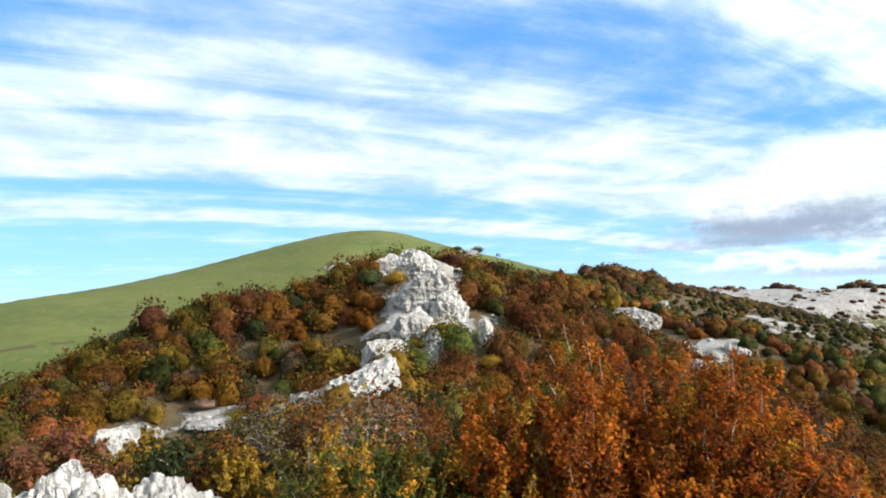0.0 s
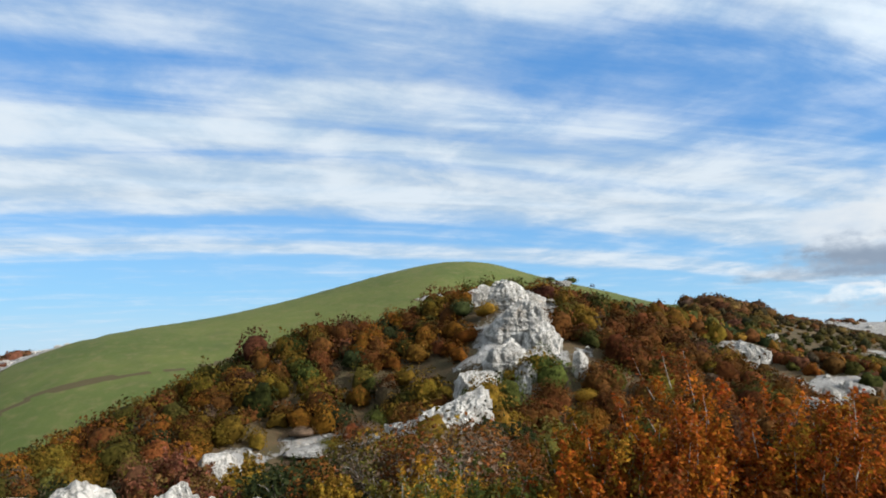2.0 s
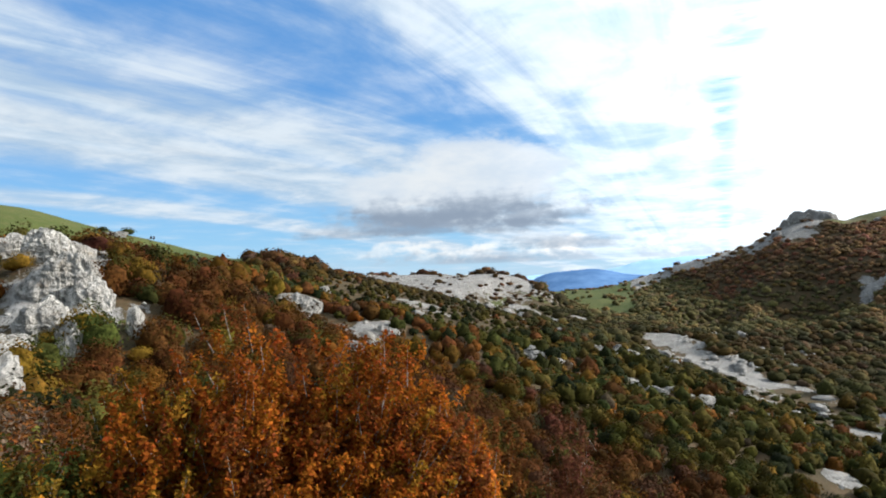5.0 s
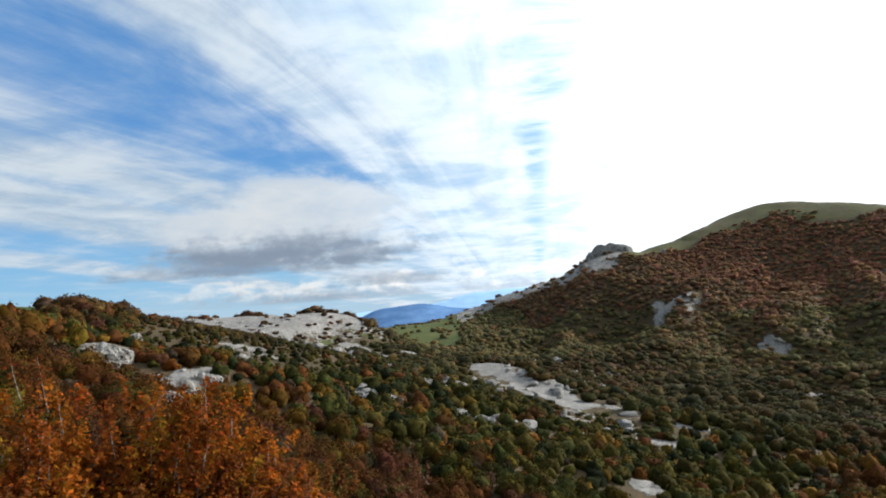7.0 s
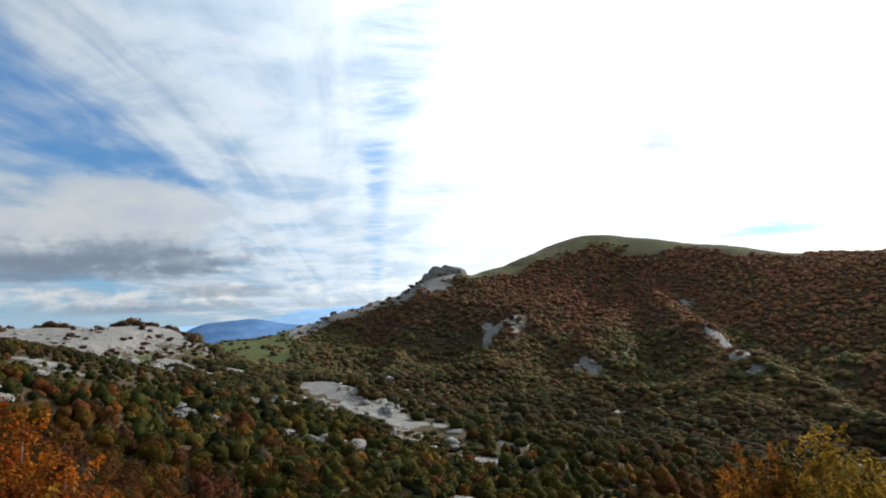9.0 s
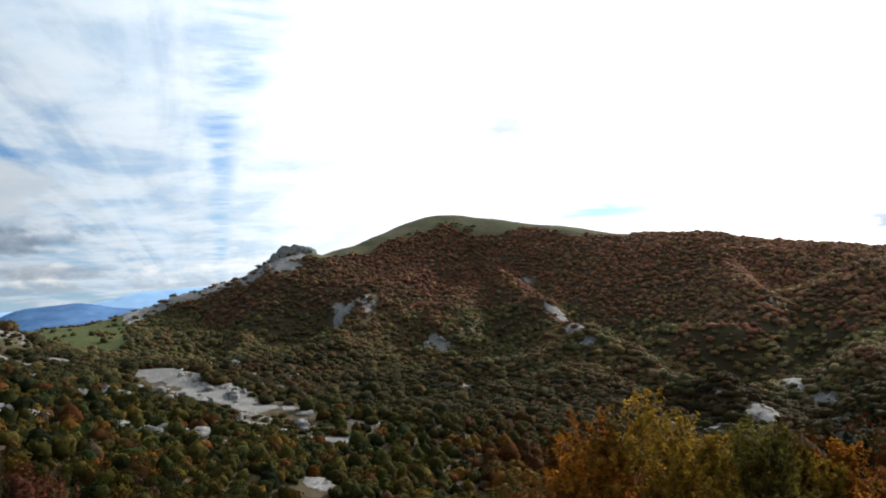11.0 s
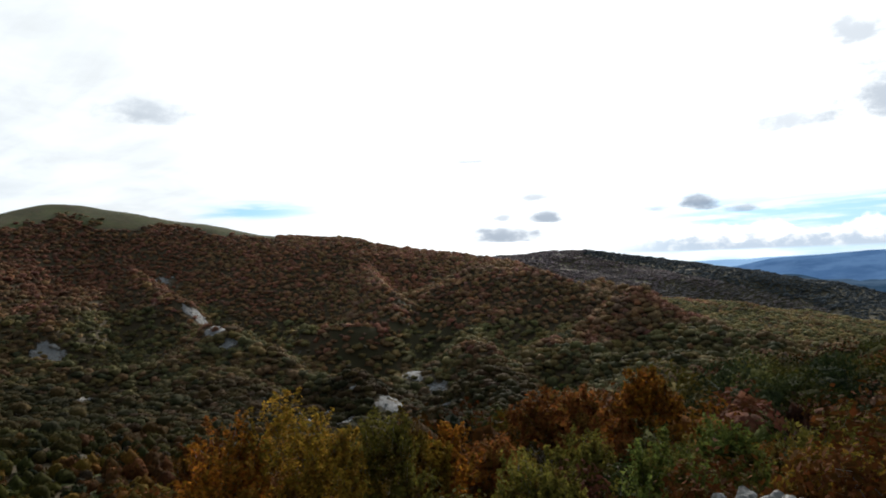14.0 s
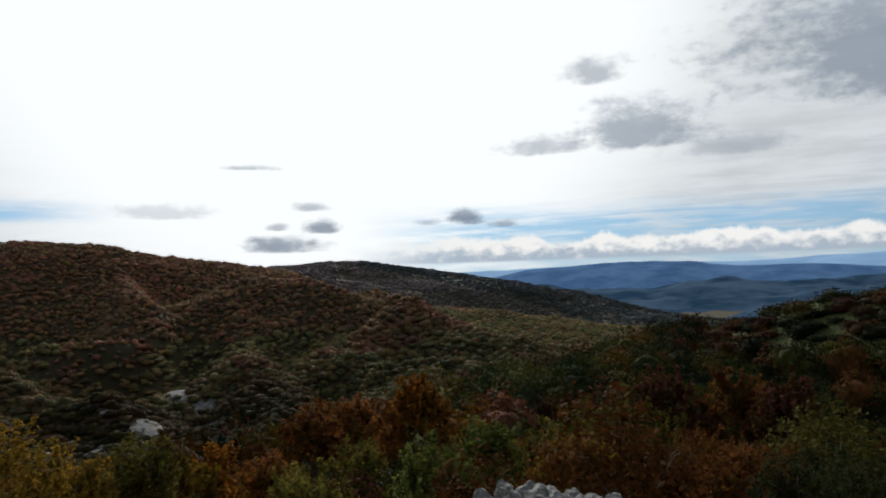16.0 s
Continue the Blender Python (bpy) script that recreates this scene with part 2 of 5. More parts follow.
def stone_colour(n, where, size=1.0, dark=(0.36, 0.355, 0.34), light=(0.56, 0.55, 0.52)):
    """Pale weathered limestone: light faces, grey lichen, dark cracks and rusty damp stains."""
    broad = n.noise(where, 0.35 / size, 4.0)
    grain = n.noise(where, 3.2 / size, 7.0, 0.65)
    col = n.mix(n.ramp(broad, 0.35, 0.65), dark, light)
    col = n.mix(n.ramp(grain, 0.44, 0.62), n.mix(0.4, col, (0.24, 0.235, 0.22)), col)
    tall = n.vec("MULTIPLY", where, (1.0, 1.0, 0.22))
    flute = n.noise(tall, 1.5 / size, 6.0, 0.6, distort=0.4)
    crack = n.ramp(n.math("ABSOLUTE", n.math("SUBTRACT", flute, 0.5)), 0.0, 0.05)
    col = n.mix(n.math("MULTIPLY", n.math("SUBTRACT", 1.0, crack), n.ramp(broad, 0.38, 0.6, 0.15, 0.75)), col, (0.15, 0.145, 0.13))
    stain = n.noise(where, 0.9 / size, 5.0, 0.7)
    col = n.mix(n.ramp(stain, 0.55, 0.72, 0.0, 0.5), col, (0.27, 0.2, 0.125))
    streak = n.noise(n.vec("MULTIPLY", where, (1.0, 1.0, 0.12)), 2.6 / size, 4.0, 0.6)
    col = n.mix(n.ramp(streak, 0.52, 0.7, 0.0, 0.55), col, (0.19, 0.175, 0.15))
    return col, grain, crack


def limestone(name, size, dark=(0.29, 0.275, 0.25), light=(0.46, 0.44, 0.4)):
    m, n, bsdf, out = surface(name, 0.9, 0.2)
    where = place(n)
    col, grain, crack = stone_colour(n, where, size, dark, light)
    n.put(bsdf, "Base Color", col)
    h = n.math("ADD", grain, n.math("MULTIPLY", crack, 0.6))
    bump(n, bsdf, h, 0.5 * size, 0.8)
    return m


def foliage(name, glow=0.2, relief=0.35):
    """Leaves: each tree's own tint, each leaf a little off it, letting some light through."""
    m, n, bsdf, out = surface(name, 0.92, 0.04)
    tint = n.add("ShaderNodeAttribute", 0, attribute_name="tint")
    each = n.add("ShaderNodeObjectInfo", "Random")
    leaf = n.add("ShaderNodeNewGeometry", "Random Per Island")
    bright = n.math("MULTIPLY", n.math("MULTIPLY_ADD", each, 0.5, 0.75), n.math("MULTIPLY_ADD", leaf, 0.5, 0.75))
    where = place(n)
    rustle = n.noise(where, 1.1, 7.0, 0.72)
    dapple = n.math("MULTIPLY", n.ramp(rustle, 0.33, 0.67, 0.6, 1.35), n.ramp(n.noise(where, 0.35, 2.0), 0.3, 0.7, 0.85, 1.15))
    bright = n.math("MULTIPLY", n.math("MULTIPLY", bright, dapple), 0.62)
    col = n.mix(1.0, tint, n.add("ShaderNodeCombineXYZ", X=bright, Y=bright, Z=bright), "MULTIPLY")
    shift = n.add("ShaderNodeHueSaturation", Hue=n.math("MULTIPLY_ADD", leaf, -0.03, 0.515), Saturation=1.0, Value=1.0, Color=col)
    n.put(bsdf, "Base Color", shift)
    if relief:
        bump(n, bsdf, rustle, 0.9, relief)
    through_leaf = n.tree.nodes.new("ShaderNodeBsdfTranslucent")
    n.put(through_leaf, "Color", shift)
    both = n.tree.nodes.new("ShaderNodeMixShader")
    both.inputs[0].default_value = glow
    n.tree.links.new(bsdf.outputs[0], both.inputs[1])
    n.tree.links.new(through_leaf.outputs[0], both.inputs[2])
    n.tree.links.new(both.outputs[0], out.inputs[0])
    return m


def bark(name, light, dark):
    m, n, bsdf, out = surface(name, 0.85, 0.2)
    where = place(n)
    n.put(bsdf, "Base Color", n.mix(n.ramp(n.noise(where, 9.0, 6.0), 0.35, 0.7), dark, light))
    bump(n, bsdf, n.noise(where, 30.0, 4.0), 0.01)
    return m


def ground_surface():
    """Turf, leaf litter and bare limestone, mixed by what grows where."""
    m, n, bsdf, out = surface("hillside", 0.95, 0.12)
    where = place(n)
    kind = n.tree.nodes.new("ShaderNodeSeparateColor")
    n.tree.links.new(n.add("ShaderNodeAttribute", 0, attribute_name="cover"), kind.inputs[0])
    turf_w, rock_w, soil_w = kind.outputs
    broad, mid, fine = n.noise(where, 0.02, 5.0), n.noise(where, 0.22, 6.0, 0.6), n.noise(where, 2.6, 5.0, 0.65)
    turf = n.mix(n.ramp(broad, 0.35, 0.65), (0.047, 0.064, 0.016), (0.074, 0.084, 0.023))
    turf = n.mix(n.ramp(mid, 0.46, 0.7, 0.0, 0.7), turf, (0.098, 0.088, 0.036))
    turf = n.mix(n.ramp(n.noise(n.vec("MULTIPLY", where, (1.0, 1.0, 4.0)), 0.06, 6.0, 0.65), 0.5, 0.7, 0.0, 0.4), turf, (0.04, 0.05, 0.017))
    turf = n.mix(n.ramp(fine, 0.3, 0.7, 0.35, 0.0), turf, (0.038, 0.05, 0.014))
    litter = n.mix(n.ramp(mid, 0.35, 0.65), (0.04, 0.031, 0.017), (0.075, 0.046, 0.025))
    litter = n.mix(n.ramp(fine, 0.4, 0.7), litter, (0.055, 0.047, 0.022))
    stone, grain, crack = stone_colour(n, where, 2.2, (0.16, 0.155, 0.147), (0.27, 0.26, 0.248))
    edge = n.math("ADD", rock_w, n.math("MULTIPLY", n.math("SUBTRACT", n.math("ADD", n.math("MULTIPLY", n.noise(where, 0.13, 8.0, 0.75), 0.65), n.math("MULTIPLY", n.noise(where, 0.55, 6.0, 0.7), 0.35)), 0.5), 2.4))
    base = n.mix(n.ramp(turf_w, 0.35, 0.65), litter, turf)
    base = n.mix(n.ramp(soil_w, 0.4, 0.6), base, n.mix(mid, (0.052, 0.04, 0.02), (0.044, 0.038, 0.017)))
    rock = n.ramp(edge, 0.45, 0.58)
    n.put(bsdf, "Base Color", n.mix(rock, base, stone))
    h = n.math("ADD", n.math("MULTIPLY", fine, 0.4), n.math("MULTIPLY", n.math("MULTIPLY", n.math("ADD", grain, crack), rock), 0.9))
    bump(n, bsdf, h, 0.6, 0.7)
    return m


LEAVES = foliage("leaves")
LEAVES_NEAR = foliage("thin_leaves", 0.36)
LEAVES_FAR = foliage("far_leaves", 0.15, 0.0)
BARK = bark("grey_bark", (0.25, 0.225, 0.195), (0.1, 0.085, 0.07))
GROUND = ground_surface()
STONE = limestone("limestone", 2.0)
STONE_DULL = limestone("grey_limestone", 2.6, (0.18, 0.175, 0.165), (0.33, 0.32, 0.305))
STONE_NEAR = limestone("weathered_limestone", 0.22)


def haze_blue(name, low, high, glow):
    """Far hills with kilometres of blue air haze painted into their colour and glow."""
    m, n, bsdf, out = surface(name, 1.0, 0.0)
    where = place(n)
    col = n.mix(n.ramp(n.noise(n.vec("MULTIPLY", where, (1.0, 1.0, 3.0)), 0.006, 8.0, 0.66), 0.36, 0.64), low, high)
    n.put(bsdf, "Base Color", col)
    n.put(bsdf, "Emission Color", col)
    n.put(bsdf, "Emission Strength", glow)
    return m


# ---- land form: crest lines in plan (x, y, height), flank slope, crest rounding ----
def hash2(ix, iy, seed):
    v = np.sin(ix * 127.1 + iy * 311.7 + seed * 74.7) * 43758.5453
    return v - np.floor(v)


def smooth_noise(x, y, seed=0):
    ix, iy = np.floor(x), np.floor(y)
    u, v = x - ix, y - iy
    u, v = u * u * (3 - 2 * u), v * v * (3 - 2 * v)
    a, b = hash2(ix, iy, seed), hash2(ix + 1, iy, seed)
    c, d = hash2(ix, iy + 1, seed), hash2(ix + 1, iy + 1, seed)
    return (a + (b - a) * u) * (1 - v) + (c + (d - c) * u) * v - 0.5


def fbm(x, y, size, octaves=4, seed=0):
    total, gain = 0, 1.0
    for o in range(octaves):
        total = total + gain * smooth_noise(x / size * 2 ** o + 13.7 * o, y / size * 2 ** o - 5.3 * o, seed + o)
        gain *= 0.5
    return total


RIDGES = {
    "green_hill": ([(-348, 93, -36.2), (-329, 190, -25.0), (-273, 293, -9.6), (-214, 320, 6.7), (-186, 343, 12.2), (-153, 370, 20.7), (-117, 398, 32.9), (-87, 419, 42.9), (-68, 433, 47.8), (-51, 439, 48.8), (-31, 439, 47.3), (-12, 436, 41.7), (6, 430, 35.1), (30, 414, 27.0), (50, 382, 16.9), (61, 334, 12.9)], 0.36, 60),
    "wooded_hill": ([(-73, 61, -20.3), (-72, 89, -17.6), (-64, 107, -12.9), (-58, 122, -7.8), (-54, 131, -2.9), (-43, 144, 1.1), (-33, 151, 3.2), (-15, 154, 7.6), (-4, 150, 7.4)], 0.5, 14),
    "cliff_spur": ([(-4, 150, 7.4), (-3, 128, -4.0), (-6, 105, -9.8), (-10, 83, -10.2), (-6, 60, -10.6), (-6, 33, -6.9)], 0.62, 6),
    "back_ridge": ([(0, 260, 12.0), (21, 239, 8.3), (34, 227, 4.8), (45, 220, 4.0), (57, 213, -3.0), (69, 200, -8.0), (80, 189, -10.6), (92, 172, -17.5), (103, 153, -24.4), (120, 134, -35.0), (150, 117, -47.5)], 0.36, 16),
    "karst": ([(91, 430, -0.7), (145, 426, 2.4), (189, 408, 1.6), (221, 392, 0.8), (258, 381, 2.4), (260, 355, -9.2), (263, 334, -22.2), (276, 296, -33.1), (281, 270, -35.3), (270, 223, -44.5), (254, 178, -50.8), (247, 143, -56.4)], 0.2, 30),
    "slab_edge": ([(280, 272, -37.9), (276, 240, -38.6), (271, 216, -44.7), (266, 188, -51.5), (262, 169, -53.6), (255, 151, -56.3)], 0.5, 4),
    "pasture": ([(403, 597, -26.1), (464, 577, -20.4), (523, 551, -19.6)], 0.12, 60),
    "big_mountain": ([(523, 551, -19.6), (577, 554, -11.0), (592, 538, -1.2), (627, 497, 12.8), (643, 476, 18.4), (665, 427, 44.4), (711, 409, 42.3), (796, 376, 64.4), (860, 353, 86.2), (894, 322, 91.9), (905, 253, 82.4), (898, 175, 69.8), (880, 93, 56.1), (860, 0, 44.9), (837, -73, 30.1), (810, -128, 22.5), (770, -178, 12.8), (713, -232, -11.0), (644, -274, -110.1), (574, -305, -41.6), (485, -353, -57.2)], 0.6, 70),
    "tor_spur": ([(658, 429, 39.9), (586, 401, 12.8), (512, 367, -22.1), (438, 333, -46.1), (374, 301, -59.3)], 0.6, 18),
    "west_spur": ([(775, 297, 35.1), (632, 301, 3.5), (526, 288, -22.6), (446, 267, -44.8), (377, 243, -60.7), (327, 219, -68.1)], 0.8, 14),
    "rock_rib": ([(692, 231, -4.5), (580, 220, -33.5), (512, 201, -53.3), (431, 148, -68.4), (372, 121, -79.6)], 0.7, 14),
    "middle_spur": ([(804, 242, 33.9), (716, 185, 4.6), (627, 127, -26.1), (554, 82, -44.3), (518, 50, -51.2), (479, 15, -60.6), (405, -33, -69.3), (344, -64, -73.3), (306, -78, -73.4)], 0.85, 12),
    "east_spur": ([(879, -35, 36.2), (739, -46, 5.1), (648, -53, -16.4), (597, -58, -33.5), (552, -57, -47.6)], 0.95, 9),
    "east_brow": ([(552, -57, -47.6), (560, -22, -49.5), (575, 11, -51.5), (609, 28, -44.0)], 1.1, 7),
    "bowl_rim": ([(662, -62, -18.9), (683, -100, -27.4), (613, -120, -41.2), (548, -117, -45.4)], 0.95, 9),
    "far_spur": ([(769, -180, 10.9), (666, -140, -16.8), (548, -117, -44.6), (488, -107, -57.2), (417, -97, -67.4), (366, -95, -73.7)], 0.8, 12),
    "last_spur": ([(644, -275, -20.2), (542, -206, -43.9), (484, -160, -56.8), (428, -119, -63.7)], 0.75, 14),
    "end_spur": ([(671, -160, -1.3), (578, -223, -21.4), (513, -249, -31.5), (452, -268, -41.2), (392, -277, -49.8), (339, -280, -58.1), (306, -280, -63.4)], 0.5, 18),
    "valley_rise": ([(824, -453, -54.0), (808, -554, -61.4), (769, -639, -75.0), (732, -725, -88.5)], 0.16, 60),
    "far_hill": ([(1499, -52, 1.6), (1485, -209, 6.8), (1462, -337, 14.7), (1443, -411, 23.3), (1402, -533, 32.0), (1336, -637, 10.9), (1256, -725, -4.7), (1169, -806, -21.5), (1077, -863, -47.1), (951, -887, -83.3), (787, -906, -103.4)], 0.2, 120),
    "dome": ([(111, -100, -23.5), (102, -110, -18.1), (95, -113, -14.2), (88, -116, -10.9), (80, -121, -7.0), (73, -125, -4.7), (64, -130, -4.0), (39, -145, -3.6), (0, -150, -3.6)], 0.34, 16),
    "near_shoulder": ([(26, -3, -11.1), (37, -15, -11.0), (44, -28, -11.4), (60, -50, -13.6), (76, -79, -14.3), (95, -113, -14.2)], 0.4, 14),
    "summit": ([(-22, -30, 0.5), (-2, -3, -0.3), (0, 0, -0.3), (-3.2, 5.6, -0.2), (-4, 10, -3.2)], 0.75, 2.5),
    "summit_step": ([(0, 0, -0.3), (6.3, -5.2, -1.4), (10, -10, -3.8), (14, -22, -7)], 0.7, 2.5),
}


# bowls and gullies cut into the flanks: plan place, depth, radius
HOLLOWS = [(528, -34, 16, 30), (565, -84, 20, 34), (640, 45, 12, 50), (309, 368, 12, 34), (341, 366, 14, 42), (367, 423, 10, 48)]



def crest(points, slope, rounding, x, y):
    """Height of the land that falls away on both sides of one crest line."""
    pts = np.array(points, float)
    ends = np.vstack([2 * pts[0] - pts[1], pts, 2 * pts[-1] - pts[-2]])
    t = np.linspace(0, 1, 5)[:-1, None]
    rounded = [0.5 * (2 * b + (c - a) * t + (2 * a - 5 * b + 4 * c - d) * t * t + (3 * b - a - 3 * c + d) * t ** 3) for a, b, c, d in zip(ends, ends[1:], ends[2:], ends[3:])]
    pts = np.vstack(rounded + [pts[-1:]]) if rounding > 25 else pts
    gaps, tops = [], []
    for a, b in zip(pts[:-1], pts[1:]):
        ab = b[:2] - a[:2]
        t = np.clip(((x - a[0]) * ab[0] + (y - a[1]) * ab[1]) / (ab @ ab), 0, 1)
        gaps.append(np.hypot(x - a[0] - t * ab[0], y - a[1] - t * ab[1]))
        tops.append(a[2] + t * (b[2] - a[2]))
    best_d = np.minimum.reduce(gaps)
    # far from the crest line its bends blend, so that no step is left between them
    soft = 0.5 + 0.12 * best_d
    share = [np.exp((best_d - g) / soft) for g in gaps]
    best_z = sum(s * z for s, z in zip(share, tops)) / sum(share)
    return best_z - slope * best_d * best_d / (best_d + rounding)


def land(x, y, rough=True):
    """Height of the ground and the name of the hill that each place belongs to."""
    x, y = np.asarray(x, float), np.asarray(y, float)
    r = np.hypot(x, y)
    base = -64 - 0.03 * np.maximum(r - 500, 0) - 30 * np.clip((r - 900) / 800, 0, 1)
    at = np.degrees(np.arctan2(x, y))
    base = base - 18 * np.clip((r - 180) / 100, 0, 1) * np.clip((at - 58) / 8, 0, 1) * np.clip((112 - at) / 10, 0, 1)
    base = base - 14 * np.clip((r - 290) / 80, 0, 1) * np.clip((580 - r) / 80, 0, 1) * np.clip((at - 60) / 6, 0, 1) * np.clip((92 - at) / 6, 0, 1)
    base = base - 26 * np.clip((r - 430) / 200, 0, 1) * np.clip((at - 98) / 10, 0, 1) * np.clip((1400 - r) / 300, 0, 1)
    hills = [base] + [crest(*RIDGES[k], x, y) for k in RIDGES]
    stack = np.array(hills)
    top = stack.max(0)
    blend = 1.0 + 2.2 * np.clip(r / 150, 0, 1)
    h = top + blend * np.log(np.exp((stack - top) / blend).sum(0))
    h = h - 0.5 * blend * np.log(2)
    for hx, hy, deep, wide in HOLLOWS:
        h = h - deep * np.exp(-((x - hx) ** 2 + (y - hy) ** 2) / wide ** 2)
    if rough:
        amp = np.clip((r - 4) / 60, 0, 1) * np.where(stack.argmax(0) == 1, 0.35, 1.0)
        h = h + amp * (1.6 * fbm(x, y, 38, 4, 3) + 0.012 * np.minimum(r, 900) * fbm(x, y, 120, 3, 9))
        flank = np.clip((r - 330) / 120, 0, 1) * np.clip((x - 250) / 100, 0, 1) * (1 - 0.8 * np.clip((r - 610) / 110, 0, 1))
        flank = flank * np.clip((np.degrees(np.arctan2(x, y)) - 46) / 5, 0, 1)
        h = h - flank * (36 * np.abs(fbm(x, y, 170, 2, 81)) + 34 * np.abs(fbm(x, y, 75, 2, 85)) - 10) * np.clip((62 - h) / 40, 0.1, 1)
        h = h + np.clip(r / 8, 0.25, 1) * 0.35 * fbm(x, y, 3.1, 3, 21)
    return h, stack.argmax(0)


HILLS = ["valley", *RIDGES]


def mesh_of(name, verts, faces, material, colours=None, attribute="tint", smooth=False):
    """A mesh from arrays: faces all of one size."""
    verts, faces = np.asarray(verts, np.float32), np.asarray(faces, np.int32)
    me = bpy.data.meshes.new(name)
    size = faces.shape[1]
    me.vertices.add(len(verts))
    me.vertices.foreach_set("co", verts.ravel())
    me.loops.add(faces.size)
    me.loops.foreach_set("vertex_index", faces.ravel())
    me.polygons.add(len(faces))
    me.polygons.foreach_set("loop_start", np.arange(0, faces.size, size, dtype=np.int32))
    me.polygons.foreach_set("use_smooth", np.full(len(faces), smooth))
    me.update(calc_edges=True)
    if colours is not None:
        layer = me.color_attributes.new(attribute, "FLOAT_COLOR", "POINT")
        rgba = np.ones((len(verts), 4), np.float32)
        rgba[:, :3] = colours
        layer.data.foreach_set("color", rgba.ravel())
    me.materials.append(material)
    return me


def part(name, mesh, parent, label=""):
    ob = new(name, mesh)
    ob.parent = parent
    return tagged(ob, label)


# ---- what covers the land ----
# bare limestone: plan place, radii across and along the line of sight, strength
NEAR_ROCK = [
    (-5, 123, 9, 20, 1.0),
    (-11, 83, 6, 7, 1.0),
    (-42, 340, 18, 9, 1.0),
    (-25, 109, 9, 4, 1.0),
    (-36, 108, 6, 3, 1.0),
    (-252, 287, 20, 10, 0.9),
    (-132, 210, 6, 8, 0.6),
    (60, 201, 7, 10, 0.9),
    (69, 178, 9, 10, 0.9),
    (-47, 98, 4, 5, 0.9),
    (98, 112, 4, 3, 0.9),
    (162, 99, 4, 4, 0.9),
    (122, 248, 5, 4, 0.7),
    (134, 187, 4, 4, 1.0),
]
KARST_ROCK = [
    (241, 315, 9, 6, 0.9),
    (159, 220, 6, 4, 0.8),
    (231, 274, 10, 4, 0.9),
    (228, 261, 8, 3, 0.85),
    (186, 209, 4, 5, 0.9),
    (202, 219, 5, 5, 0.9),
    (216, 221, 6, 4, 0.85),
    (168, 172, 5, 3, 0.9),
    (171, 165, 3, 2, 0.8),
    (224, 138, 5, 4, 0.95),
    (226, 132, 6, 4, 0.95),
    (231, 127, 4, 3, 0.9),
    (222, 167, 5, 3, 0.75),
    (253, 135, 3, 3, 0.9),
    (256, 128, 3, 3, 0.8),
    (268, 319, 7, 5, 0.8),
    (236, 334, 8, 5, 0.8),
    (188, 150, 3, 2, 0.7),
    (182, 157, 5, 2, 0.7),
]
MOUNTAIN_ROCK = [
    (554, 307, 9, 22, 0.95),
    (535, 310, 7, 16, 0.85),
    (576, 290, 12, 14, 0.6),
    (542, 212, 7, 10, 0.85),
    (541, 201, 9, 8, 0.55),
    (402, 137, 4, 8, 0.75),
    (376, 125, 6, 8, 0.5),
    (634, 116, 10, 14, 0.9),
    (566, 90, 7, 16, 0.95),
    (526, 75, 7, 8, 0.85),
    (557, 25, 6, 8, 0.6),
    (482, -61, 7, 14, 0.9),
    (456, -75, 9, 12, 0.9),
    (740, 170, 16, 10, 0.55),
    (614, 408, 14, 14, 0.85),
]
# the long bare slab on the valley edge
SLAB_ROCK = [(x, y, 9, deep, 1.0) for x, y, deep in [(272, 262, 6), (268, 250, 8), (265, 237, 12), (262, 225, 13), (260, 214, 13), (258, 205, 11), (255, 195, 9), (252, 184, 6)]] + [(258, 170, 4, 4, 1.0), (256, 161, 4, 4, 1.0)]
# rubble with scrub between on the low spur in the valley
rubble = np.random.default_rng(5)
RUBBLE = [(395 + 26 * a - 12 * b, -28 + 44 * b, 4 + 2.5 * c, 5 + 3 * c, 0.78 + 0.15 * c) for a, b, c in rubble.uniform(-1, 1, (26, 3))]
PATCHES = NEAR_ROCK + KARST_ROCK + MOUNTAIN_ROCK + SLAB_ROCK + RUBBLE
TRACK = [(-195, 216), (-186, 231), (-169, 242), (-151, 250), (-131, 269), (-115, 293)]


def plan(turn, distance):
    """Plan place from a bearing (degrees to the left of north) and a distance."""
    a = radians(turn)
    return -distance * math.sin(a), distance * math.cos(a)


